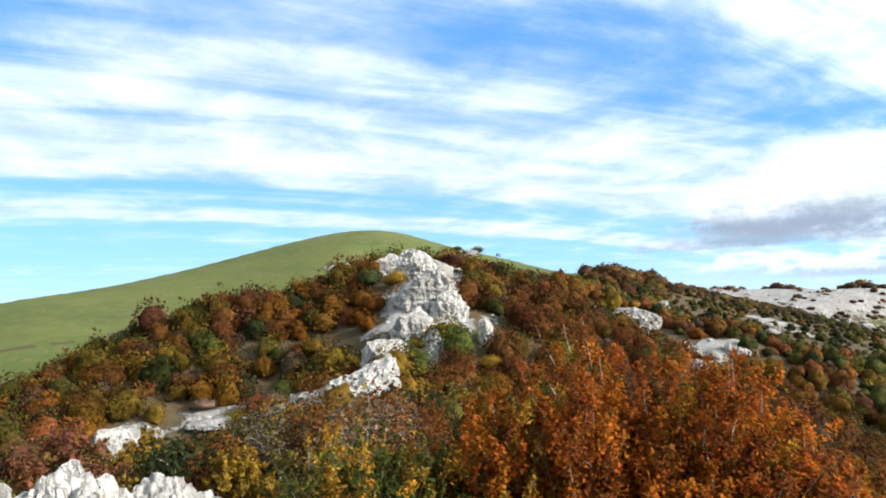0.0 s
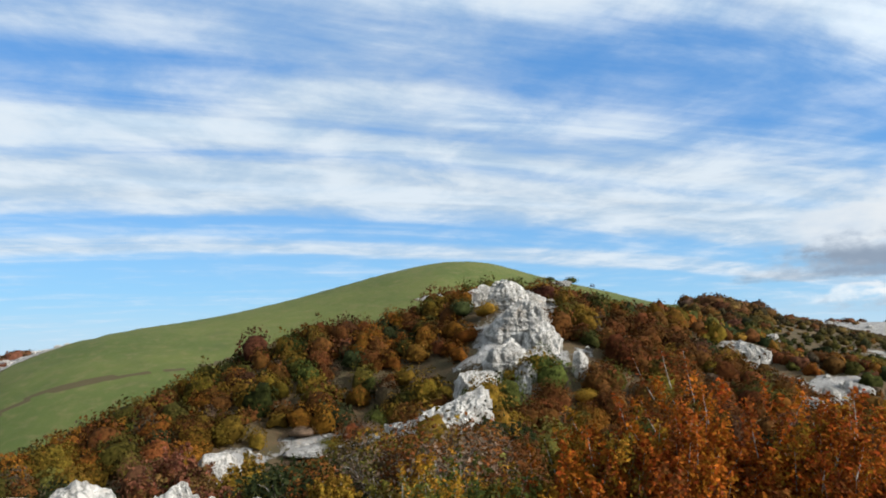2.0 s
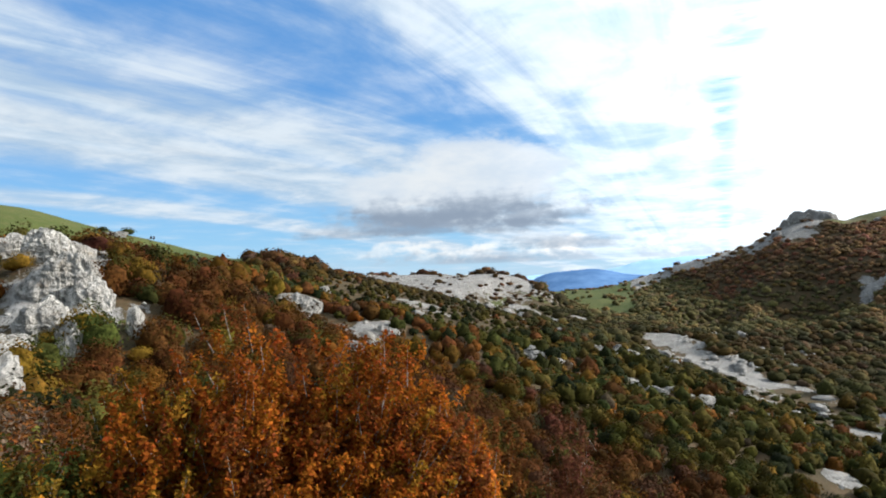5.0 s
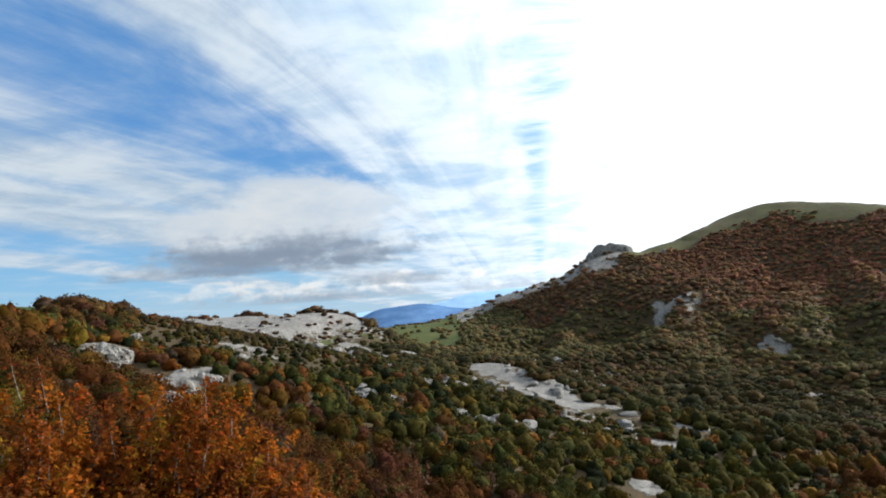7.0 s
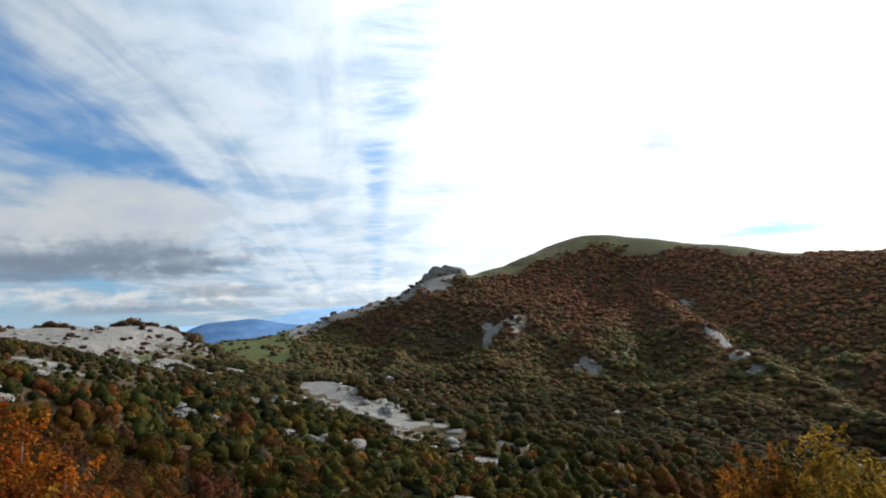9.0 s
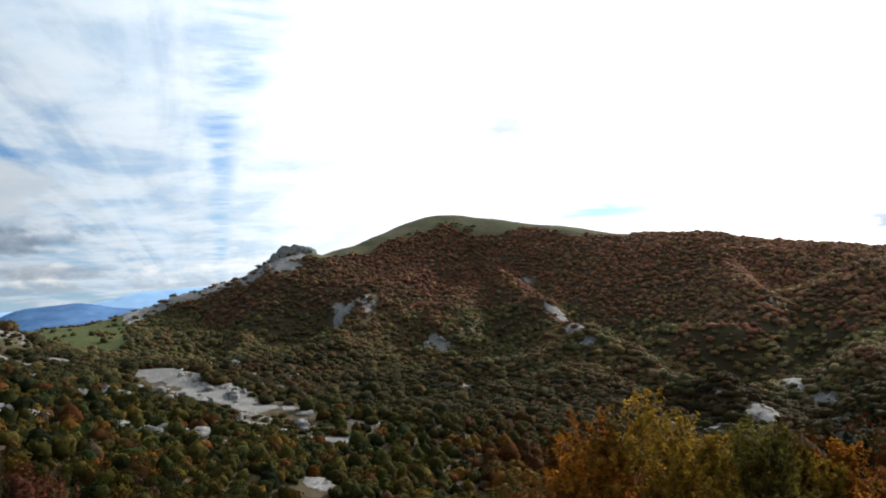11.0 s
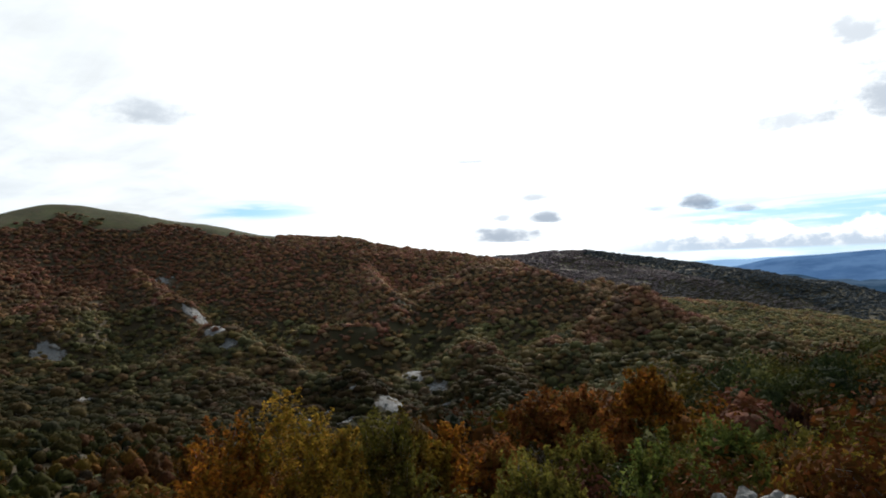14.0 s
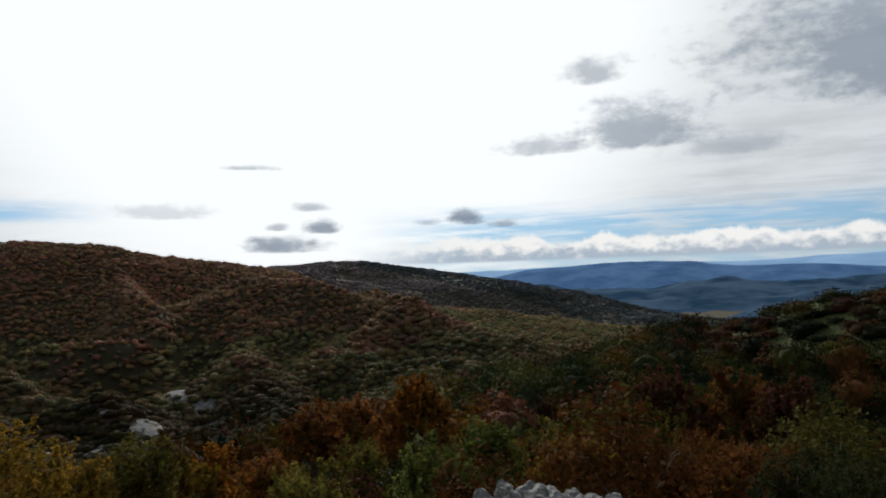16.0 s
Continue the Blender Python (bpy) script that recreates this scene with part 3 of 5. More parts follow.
def cover_of(x, y, h, hill):
    """Turf, rock, soil and wood density at places of the plan."""
    r = np.hypot(x, y)
    turn = np.degrees(np.arctan2(-x, y))
    ids = {k: i for i, k in enumerate(HILLS)}
    wob = fbm(x, y, 45, 3, 31)
    fine = fbm(x, y, 14, 3, 37)
    turf, rock, soil = np.zeros_like(x), np.zeros_like(x), np.zeros_like(x)
    wood = np.full_like(x, 0.92)
    rock += 0.12
    # open turf of the round hill
    on = (hill == ids["green_hill"]) & (x < 90) & (turn > -12)
    on &= r > 215 + 40 * wob - 1.2 * (turn - 20)
    turf, wood, rock = np.where(on, 1, turf), np.where(on, 0.0, wood), np.where(on, 0.0, rock)
    far_wood = on & (turn > 39.5) & (r > 365)
    wood = np.where(far_wood, 0.8, wood)
    rock = np.where(far_wood & (r < 385), 0.6, rock)
    # a worn track across its flank
    track = np.zeros_like(on)
    for (ax, ay), (bx, by) in zip(TRACK[:-1], TRACK[1:]):
        t = np.clip(((x - ax) * (bx - ax) + (y - ay) * (by - ay)) / ((bx - ax) ** 2 + (by - ay) ** 2), 0, 1)
        track |= np.hypot(x - ax - t * (bx - ax), y - ay - t * (by - ay)) < 2.0 + 2.6 * fine
    soil = np.where(track, 1, soil)
    # limestone plateau with scattered scrub
    k = hill == ids["karst"]
    k &= turn < -10
    up = np.clip((h + 24) / 16, 0, 1)
    rock = np.where(k, 0.30 + 0.45 * up, rock)
    wood = np.where(k, 0.6 - 0.48 * up + 0.42 * fine, wood)
    turf = np.where(k & (fine > 0.2), 0.55, turf)
    slope = (turn > -60) & (turn < -22) & (r > 225) & (r < 440) & (h > -60) & (rock < 0.3)
    rock, wood = np.where(slope, 0.3 + 0.35 * fine, rock), np.where(slope, 1.0 + 0.3 * fine, wood)
    dell = (turn > -50) & (turn < -38) & (r > 375) & (r < 590) & (h > -62)
    rock, wood, turf = np.where(dell, 0.12, rock), np.where(dell, 0.95, wood), np.where(dell, 0.0, turf)
    p = (turn > -44.5) & (turn < -36) & (r > 590) & (r < 1000)
    turf, wood, rock = np.where(p, 1, turf), np.where(p, np.where(fine > 0.3, 0.3, 0.02), wood), np.where(p, 0, rock)
    # the mountain: turf on its crown, rock along its low end
    b = (r > 420) & (turn < -44) & (turn > -112) & (r < 1200)
    at = -turn
    top = np.interp(at, [44, 47.7, 53.5, 57.3, 60, 64.7, 70.2, 74.4, 79, 84, 90, 95, 99, 103, 108, 113], [-20, -1, 18, 44, 39, 66, 98, 84, 70, 52, 40, 30, 18, 8, -6, -24])
    depth = np.interp(at, [60, 66, 72, 78, 84, 95, 112], [8, 22, 24, 13, 6, 3, 2])
    crown = b & (h > top - depth * (1 + 0.9 * wob)) & (r > np.where(at > 84, 775, 640)) & (at > 58.5) & (at < 86)
    turf, wood, rock = np.where(crown, 0.5 + 0.12 * fine, turf), np.where(crown, np.where((fine > 0.1) & (h < top - 0.6 * depth), 0.35, 0.0), wood), np.where(crown, 0.2, rock)
    end = b & (at <= 58.5) & (h > top - 10 * (1 + wob)) & (r > 690)
    rock, wood = np.where(end, 0.75, rock), np.where(end, 0.12, wood)
    # the bowl between two spurs: dark brown soil and fewer trees
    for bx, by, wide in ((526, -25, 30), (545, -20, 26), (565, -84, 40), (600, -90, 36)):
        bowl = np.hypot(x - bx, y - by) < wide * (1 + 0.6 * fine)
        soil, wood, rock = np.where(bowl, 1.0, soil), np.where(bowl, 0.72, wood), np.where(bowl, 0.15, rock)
    # grass on the near dome, under dark scrub added in place of shade
    d = (hill == ids["dome"]) & (r > 100) & (turn < -138)
    turf, wood = np.where(d & (h > -14), 1.0, turf), np.where(d & (h > -14), 1.0, wood)
    bank = d | ((hill == ids["near_shoulder"]) & (r > 80) & (turn < -130))
    turf, rock = np.where(bank, 1.0, turf), np.where(bank, 0.0, rock)
    soil = np.where((r > 1000) & (hill == 0), 1, soil)
    f = hill == ids["far_hill"]
    wood = np.where(f, 0.97 + 0.2 * wob, wood)
    soil = np.where(f, 1.0, soil)
    # bare rock and thin grass on the summit
    top_here = r < 9
    turf, rock, wood = np.where(top_here, 0.6, turf), np.where(top_here, 0.55, rock), np.where(top_here, 0.0, wood)
    # breaks in the wood
    gap = (fine + 0.5 * wob > 0.8) & (r > 60)
    wood = np.where(gap, wood * 0.55, wood)
    rock = np.where(gap & (turf < 0.5), rock + 0.22, rock)
    rock = np.where(r > 1000, 0.0, rock)
    grit = fbm(x, y, 6, 2, 43)
    for px, py, ra, rb, force in PATCHES:
        dist = math.hypot(px, py)
        sx, sy = px / dist, py / dist
        along, across = (x - px) * sx + (y - py) * sy, (x - px) * sy - (y - py) * sx
        # no trees in front of it, where they would stand in the line of sight
        front = np.clip(1.4 - np.sqrt((np.where(along < 0, along / (rb + 11), along / rb)) ** 2 + (across / ra) ** 2) + 0.8 * fine, 0, 1)
        least = 0.3 if dist > 400 else 0.12
        wood = np.where((front > 0.35) & (dist > 150), wood * np.clip(1.1 - force, least, 1), wood)
        inside = np.clip(1.5 - np.sqrt((along / rb) ** 2 + (across / ra) ** 2) + 1.3 * fine + 0.9 * grit, 0, 1)
        rock = np.maximum(rock, inside * force)
        turf = np.where(inside > 0.4, 0, turf)
        wood = np.where(inside > 0.35, wood * np.clip(1.15 - 1.1 * force, 0.12, 1), wood)
    return turf, np.clip(rock, 0, 1), soil, np.clip(wood, 0, 1)


def build_ground():
    view = np.radians(np.arange(62, -170.01, -0.42))
    rest = np.radians(np.arange(-171.5, -297.5, -2.0))
    turns = np.concatenate([view, rest])
    rings = np.concatenate([np.geomspace(1.0, 50, 90)[:-1], np.geomspace(50, 620, 250)[:-1], np.geomspace(620, 1000, 60)[:-1], np.geomspace(1000, 4800, 60)])
    t, r = np.meshgrid(turns, rings, indexing="ij")
    x, y = -r * np.sin(t), r * np.cos(t)
    h, hill = land(x, y)
    turf, rock, soil, wood = cover_of(x, y, h, hill)
    # rugged bare rock
    h = h + np.clip(rock - 0.3, 0, 1) * np.clip(r / 40, 0, 1) * np.where(hill == HILLS.index("karst"), 0.6, 1.4) * (1.6 * np.abs(fbm(x, y, 7, 3, 51)) + 1.0 * np.abs(fbm(x, y, 16, 2, 55)))
    verts = np.stack([x, y, h], -1).reshape(-1, 3)
    verts = np.vstack([verts, [[0, 0, float(land(0.0, 0.0)[0])]]])
    na, nr = t.shape
    i, j = np.meshgrid(np.arange(na), np.arange(nr - 1), indexing="ij")
    a, b = i * nr + j, ((i + 1) % na) * nr + j
    faces = np.stack([b, b + 1, a + 1, a], -1).reshape(-1, 4)
    hub = len(verts) - 1
    ring = np.arange(na) * nr
    fan = np.stack([np.full(na, hub), np.roll(ring, -1), ring, np.full(na, hub)], -1)
    cover = np.stack([turf, rock, soil], -1).reshape(-1, 3)
    cover = np.vstack([cover, [[0.3, 0.8, 0]]])
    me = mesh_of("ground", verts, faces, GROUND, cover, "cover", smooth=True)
    bm = bmesh.new()
    bm.from_mesh(me)
    bm.verts.ensure_lookup_table()
    for q in fan[:, :3]:
        bm.faces.new([bm.verts[int(v)] for v in q])
    bm.to_mesh(me)
    bm.free()
    return tagged(new("ground", me), "rolling karst upland with turf, leaf litter and pale limestone", "ground", kind="structure")


ground = build_ground()


def far_range(name, label, crests, slope, material, relief=26):
    """A range of hills some kilometres off: crest points (bearing, distance, height)."""
    pts = [(*plan(a, d), z) for a, d, z in crests]
    xs, ys = [], []
    a0, a1 = crests[0][0], crests[-1][0]
    turns = np.radians(np.linspace(a0, a1, 160))
    mid = sum(c[1] for c in crests) / len(crests)
    rings = np.linspace(mid - 1500, min(mid + 500, 4950), 50)
    t, r = np.meshgrid(turns, rings, indexing="ij")
    x, y = -r * np.sin(t), r * np.cos(t)
    h = crest(pts, slope, 150, x, y) + relief * fbm(x, y, 420, 4, 61)
    na, nr = t.shape
    i, j = np.meshgrid(np.arange(na - 1), np.arange(nr - 1), indexing="ij")
    a = i * nr + j
    faces = np.stack([a + nr, a + nr + 1, a + 1, a], -1).reshape(-1, 4)
    me = mesh_of(name, np.stack([x, y, h], -1).reshape(-1, 3), faces, material, smooth=True)
    return tagged(new(name, me), label, "distant hills", kind="structure")


# three depths of painted haze, paler and bluer with distance
BLUE_NEAR = haze_blue("blue_distance", (0.016, 0.038, 0.068), (0.052, 0.085, 0.13), 0.37)
BLUE_MID = haze_blue("bluer_distance", (0.05, 0.105, 0.21), (0.082, 0.155, 0.28), 0.43)
BLUE_FAR = haze_blue("palest_distance", (0.2, 0.33, 0.5), (0.23, 0.36, 0.53), 0.5)
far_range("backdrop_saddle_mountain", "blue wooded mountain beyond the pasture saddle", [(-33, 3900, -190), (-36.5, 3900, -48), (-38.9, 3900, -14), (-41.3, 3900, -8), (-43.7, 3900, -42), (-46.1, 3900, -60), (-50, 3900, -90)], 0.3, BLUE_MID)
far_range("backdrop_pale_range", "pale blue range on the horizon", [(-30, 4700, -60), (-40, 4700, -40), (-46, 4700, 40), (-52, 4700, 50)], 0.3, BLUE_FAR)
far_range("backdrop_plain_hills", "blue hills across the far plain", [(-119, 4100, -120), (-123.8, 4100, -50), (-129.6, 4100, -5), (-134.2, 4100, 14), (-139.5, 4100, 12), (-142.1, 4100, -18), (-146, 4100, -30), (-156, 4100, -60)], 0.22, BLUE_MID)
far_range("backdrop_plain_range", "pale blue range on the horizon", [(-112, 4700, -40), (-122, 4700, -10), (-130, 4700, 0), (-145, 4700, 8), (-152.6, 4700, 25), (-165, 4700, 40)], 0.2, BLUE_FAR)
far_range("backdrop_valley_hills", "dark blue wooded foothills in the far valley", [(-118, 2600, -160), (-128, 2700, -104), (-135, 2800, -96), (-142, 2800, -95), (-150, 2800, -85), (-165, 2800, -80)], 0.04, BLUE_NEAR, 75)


# ---- trees ----
# single trees that stand out: plan place, width, height, colour
SLOPE_TREES = [
    (-15.3, 138.2, 5.4, 5.0, "DARK"),
    (3.2, 99.9, 4.3, 1.2, "TWIG"),
    (-0.1, 104.0, 3.5, 2.5, "OLIVE"),
    (7.2, 107.8, 4.6, 2.5, "OCHRE"),
    (-17.2, 106.6, 5.2, 3.8, "TWIG"),
    (-29.0, 110.3, 5.8, 3.6, "TWIG"),
    (-33.5, 106.9, 4.8, 2.8, "OLIVE"),
    (-22.4, 109.7, 4.4, 2.7, "MAROON"),
    (-39.6, 109.0, 4.9, 2.5, "TWIG"),
    (-2.7, 128.0, 3.7, 2.5, "OLIVE"),
    (-9.9, 135.6, 5.3, 3.7, "OCHRE"),
    (-5.1, 111.9, 2.9, 2.5, "OCHRE"),
    (9.1, 414.9, 7.1, 3.2, "DARK"),
    (21.3, 414.5, 7.8, 5.1, "DARK"),
]
SHOULDER_TREES = [
    (27.9, 1.7, 4.5, 8.6, "OCHRE"),
    (26.7, 3.9, 3.9, 8.5, "ORANGE"),
    (26.0, 0.1, 3.3, 7.9, "OCHRE"),
    (26.9, -2.5, 4.1, 7.4, "OLIVE"),
    (31.5, -5.7, 3.0, 6.0, "ORANGE"),
    (29.7, -4.1, 2.8, 6.4, "OCHRE"),
    (28.1, -10.6, 4.1, 6.1, "OLIVE"),
    (21.1, -6.2, 2.8, 6.0, "OLIVE"),
    (33.0, -8.3, 3.8, 4.5, "RUST"),
    (29.6, 5.1, 3.1, 8.1, "RUST"),
    (19.8, -6.9, 2.1, 5.2, "OLIVE"),
    (23.0, -12.1, 3.8, 6.6, "GREEN"),
]
FOOT_TREES = [
    (39.9, -13.2, 6.1, 6.0, "RUST"),
    (37.1, -14.9, 5.8, 6.0, "RUST"),
    (37.6, -18.8, 4.6, 6.8, "ORANGE"),
    (30.6, -19.0, 5.2, 6.1, "GREEN"),
    (26.9, -26.8, 5.8, 8.4, "OLIVE"),
    (42.7, -17.0, 5.1, 4.2, "RUST"),
    (20.6, -17.4, 4.6, 5.7, "OCHRE"),
    (23.7, -38.3, 5.7, 11.2, "DARK"),
    (31.1, -33.9, 4.3, 9.5, "MAROON"),
    (28.0, -36.5, 4.7, 10.7, "RUST"),
    (22.3, -33.2, 3.7, 10.2, "MAROON"),
    (20.0, -22.3, 5.6, 5.1, "RUST"),
    (26.2, -21.7, 4.9, 7.8, "OLIVE"),
    (11.0, -19.0, 4.9, 3.2, "DARK"),
    (14.6, -20.3, 4.3, 2.6, "RUST"),
    (-4.6, 23.5, 4.1, 7.2, "OLIVE"),
    (-13.8, 35.4, 4.9, 4.7, "OLIVE"),
]
EDGE_TREES = [
    (-9.0, 28.6, 3.3, 4.4, "OCHRE"),
    (-20.9, 36.4, 5.4, 9.4, "MAROON"),
    (-19.9, 43.7, 5.7, 8.0, "OCHRE"),
    (11.3, 18.9, 2.6, 9.9, "ORANGE"),
    (19.0, 23.2, 4.6, 12.3, "MAROON"),
    (14.9, 23.7, 3.3, 12.3, "RUST"),
]
PLACED = SLOPE_TREES + SHOULDER_TREES + FOOT_TREES + EDGE_TREES
RUST, ORANGE, OCHRE = (0.145, 0.056, 0.014), (0.22, 0.088, 0.011), (0.19, 0.115, 0.015)
OLIVE, GREEN, DARK = (0.11, 0.096, 0.018), (0.062, 0.076, 0.016), (0.033, 0.042, 0.014)
TWIG, MAROON = (0.125, 0.088, 0.058), (0.115, 0.045, 0.024)
TINTS = np.array([RUST, ORANGE, OCHRE, OLIVE, GREEN, DARK, TWIG, MAROON])
rng = np.random.default_rng(7)


def leaf_quads(centres, normals, size, rg):
    """One small crooked leaf or spray of leaves at each centre."""
    k = len(centres)
    side = np.cross(normals, rg.normal(size=(k, 3)))
    side /= np.linalg.norm(side, axis=1)[:, None] + 1e-9
    up = np.cross(normals, side)
    s = size * rg.uniform(0.6, 1.35, (k, 1))
    w = s * rg.uniform(0.4, 0.75, (k, 1))
    bend = normals * s * rg.uniform(-0.35, 0.35, (k, 1))
    quad = np.stack([centres - side * s, centres - up * w + bend, centres + side * s, centres + up * w + bend * 0.6], 1)
    return quad.reshape(-1, 3), np.arange(4 * k).reshape(k, 4)


def leaf_tris(centres, normals, size, rg):
    """Sprays of leaves too far off to be more than a pointed fleck; the third corner is doubled."""
    k = len(centres)
    side = np.cross(normals, rg.normal(size=(k, 3)))
    side /= np.linalg.norm(side, axis=1)[:, None] + 1e-9
    up = np.cross(normals, side)
    s = size * rg.uniform(0.6, 1.4, (k, 1))
    tri = np.stack([centres - side * s, centres + side * s * 0.7 - up * s * rg.uniform(0.5, 1.0, (k, 1)), centres + up * s * rg.uniform(0.6, 1.1, (k, 1)) + side * s * 0.4], 1)
    f = np.arange(3 * k).reshape(k, 3)
    return tri.reshape(-1, 3), np.concatenate([f, f[:, 2:]], 1)


def crown_lobes(seed, lobes, flat, low):
    """Places and radii of the rounded masses that make up a crown about 1 wide standing on z = 0."""
    rg = np.random.default_rng(seed)
    a = rg.uniform(0, 2 * np.pi) + np.arange(lobes) * 2.4 + rg.uniform(-0.5, 0.5, lobes)
    d = rg.uniform(0.05, 0.3, lobes)
    z = flat * (low + 0.3 + rg.uniform(0.0, 0.5, lobes) * (1.1 - d / 0.42))
    return np.stack([d * np.cos(a), d * np.sin(a), z], 1), rg.uniform(0.17, 0.27, lobes), np.array([0, 0, flat * (low + 0.42)])


def crown_reach(way, mids, radii, heart):
    """How far the lobes reach from the crown's heart in each direction."""
    off = mids - heart
    along = way @ off.T
    inside = along ** 2 - (off ** 2).sum(1)[None] + radii[None] ** 2
    reach = np.where(inside > 0, along + np.sqrt(np.maximum(inside, 0)), 0.12)
    return reach.max(1)


def ball(detail):
    bm = bmesh.new()
    bmesh.ops.create_icosphere(bm, subdivisions=detail, radius=1.0)
    verts = np.array([v.co[:] for v in bm.verts])
    faces = np.array([[v.index for v in f.verts] for f in bm.faces])
    bm.free()
    return verts, faces


def crown_shape(seed, leaves, size, lobes=8, flat=1.0, jitter=0.55, low=0.05, core=0, swell=(0.6, 0.82), flecks=False, inner=0.55):
    """An uneven crown: a lumpy leafy mass (core) with sprays of leaves breaking its outline. Quads; core triangles repeat a corner."""
    rg = np.random.default_rng(seed)
    mids, radii, heart = crown_lobes(seed, lobes, flat, low)
    way = rg.normal(size=(leaves, 3))
    way[:, 2] = np.where(way[:, 2] < -0.4, -way[:, 2], way[:, 2])
    way /= np.linalg.norm(way, axis=1)[:, None]
    reach = crown_reach(way, mids, radii, heart)[:, None]
    depth = rg.uniform(inner, 1.0, (leaves, 1)) ** 0.5 * rg.uniform(0.98, 1.16, (leaves, 1))
    c = heart + way * reach * depth
    n = way + jitter * rg.normal(size=way.shape)
    n /= np.linalg.norm(n, axis=1)[:, None]
    v, f = (leaf_tris if flecks else leaf_quads)(c, n, size, rg)
    if core:
        bv, bf = ball(core)
        keep = (bv[bf][:, :, 2] > (-0.35 if flecks else -0.8)).any(1)
        bf = bf[keep]
        reach = crown_reach(bv, mids, radii, heart)[:, None]
        bv = heart + bv * reach * rg.uniform(*swell, (len(bv), 1))
        v = np.vstack([v, bv])
        f = np.vstack([f, np.concatenate([bf, bf[:, 2:]], 1) + (3 if flecks else 4) * leaves])
    return v, f


def tube(points, radii, sides=6):
    """A tapering bent limb."""
    pts = [Vector(p) for p in points]
    verts, faces = [], []
    for k, p in enumerate(pts):
        way = (pts[min(k + 1, len(pts) - 1)] - pts[max(k - 1, 0)]).normalized()
        q = way.to_track_quat("Z", "Y")
        for s in range(sides):
            a = 2 * math.pi * s / sides
            verts.append(p + q @ Vector((math.cos(a) * radii[k], math.sin(a) * radii[k], 0)))
    for k in range(len(pts) - 1):
        for s in range(sides):
            t = (s + 1) % sides
            faces.append((k * sides + s, k * sides + t, (k + 1) * sides + t, (k + 1) * sides + s))
    return [tuple(v) for v in verts], faces


def joined(pieces):
    verts, faces = [], []
    for v, f in pieces:
        base = len(verts)
        verts += v
        faces += [tuple(i + base for i in q) for q in f]
    return verts, faces


def limbs(seed, height, spread, count, thick):
    """Trunk forking into limbs; returns the tubes and the limb ends."""
    rg = random.Random(seed)
    pieces, ends = [], []
    lean = Vector((rg.uniform(-0.1, 0.1), rg.uniform(-0.1, 0.1), 0)) * height
    fork = Vector((0, 0, height * 0.3)) + lean * 0.4
    pieces.append(tube([(0, 0, -0.6), fork * 0.5, fork], [thick * 1.3, thick, thick * 0.85], 7))
    for k in range(count):
        a = k * 2.4 + rg.uniform(-0.4, 0.4)
        out = spread * rg.uniform(0.35, 1.0)
        end = fork + Vector((math.cos(a) * out, math.sin(a) * out, height * rg.uniform(0.3, 0.62)))
        bend = fork.lerp(end, 0.5) + Vector((rg.uniform(-1, 1), rg.uniform(-1, 1), rg.uniform(-0.3, 1))) * 0.09 * height
        pieces.append(tube([fork * 0.93, bend, end], [thick * 0.6, thick * 0.38, thick * 0.1], 5))
        for j in range(2):
            s = bend.lerp(end, rg.uniform(0.1, 0.7))
            e = s + Vector((math.cos(a + rg.uniform(-1.2, 1.2)), math.sin(a + rg.uniform(-1.2, 1.2)), rg.uniform(0.2, 1.1))) * spread * 0.45
            pieces.append(tube([s, s.lerp(e, 0.5) + Vector((0, 0, 0.04 * height)), e], [thick * 0.28, thick * 0.18, thick * 0.06], 4))
            ends.append(e)
        ends.append(end)
    return pieces, ends


def tree_thing(name, label, crown, trunk):
    ob = tagged(new(name), label, "tree", "trees on the slopes")
    part("trunk", trunk, ob)
    part("crown", crown, ob)
    return ob


def leaf_mesh(name, verts, faces, colours, material=None):
    """Leaves (quads) and crown masses (triangles, given with a doubled corner) in one mesh."""
    tri = faces[:, 2] == faces[:, 3]
    me = bpy.data.meshes.new(name)
    loops = np.concatenate([faces[~tri].ravel(), faces[tri][:, :3].ravel()]).astype(np.int32)
    starts = np.concatenate([np.arange((~tri).sum()) * 4, (~tri).sum() * 4 + np.arange(tri.sum()) * 3]).astype(np.int32)
    me.vertices.add(len(verts))
    me.vertices.foreach_set("co", np.asarray(verts, np.float32).ravel())
    me.loops.add(len(loops))
    me.loops.foreach_set("vertex_index", loops)
    me.polygons.add(len(starts))
    me.polygons.foreach_set("loop_start", starts)
    me.polygons.foreach_set("use_smooth", np.ones(len(starts), bool))
    me.update(calc_edges=True)
    layer = me.color_attributes.new("tint", "FLOAT_COLOR", "POINT")
    rgba = np.ones((len(verts), 4), np.float32)
    rgba[:, :3] = colours
    layer.data.foreach_set("color", rgba.ravel())
    me.materials.append(material or LEAVES)
    return me


def crown_mesh(name, seed, leaves, size, tint, **shape):
    v, f = crown_shape(seed, leaves, size, **shape)
    return leaf_mesh(name, v, f, np.repeat(np.asarray(tint)[None], len(v), 0))


def trunk_mesh(name, seed, count=6):
    pieces, _ = limbs(seed, 0.85, 0.33, count, 0.013)
    v, f = joined(pieces)
    return mesh_of(name, v, f, BARK, smooth=True)


SPECIES = [("rust-brown", RUST), ("orange", ORANGE), ("ochre-yellow", OCHRE), ("olive-green", OLIVE), ("green", GREEN), ("dark green", DARK), ("bare grey-brown", TWIG), ("maroon", MAROON)]


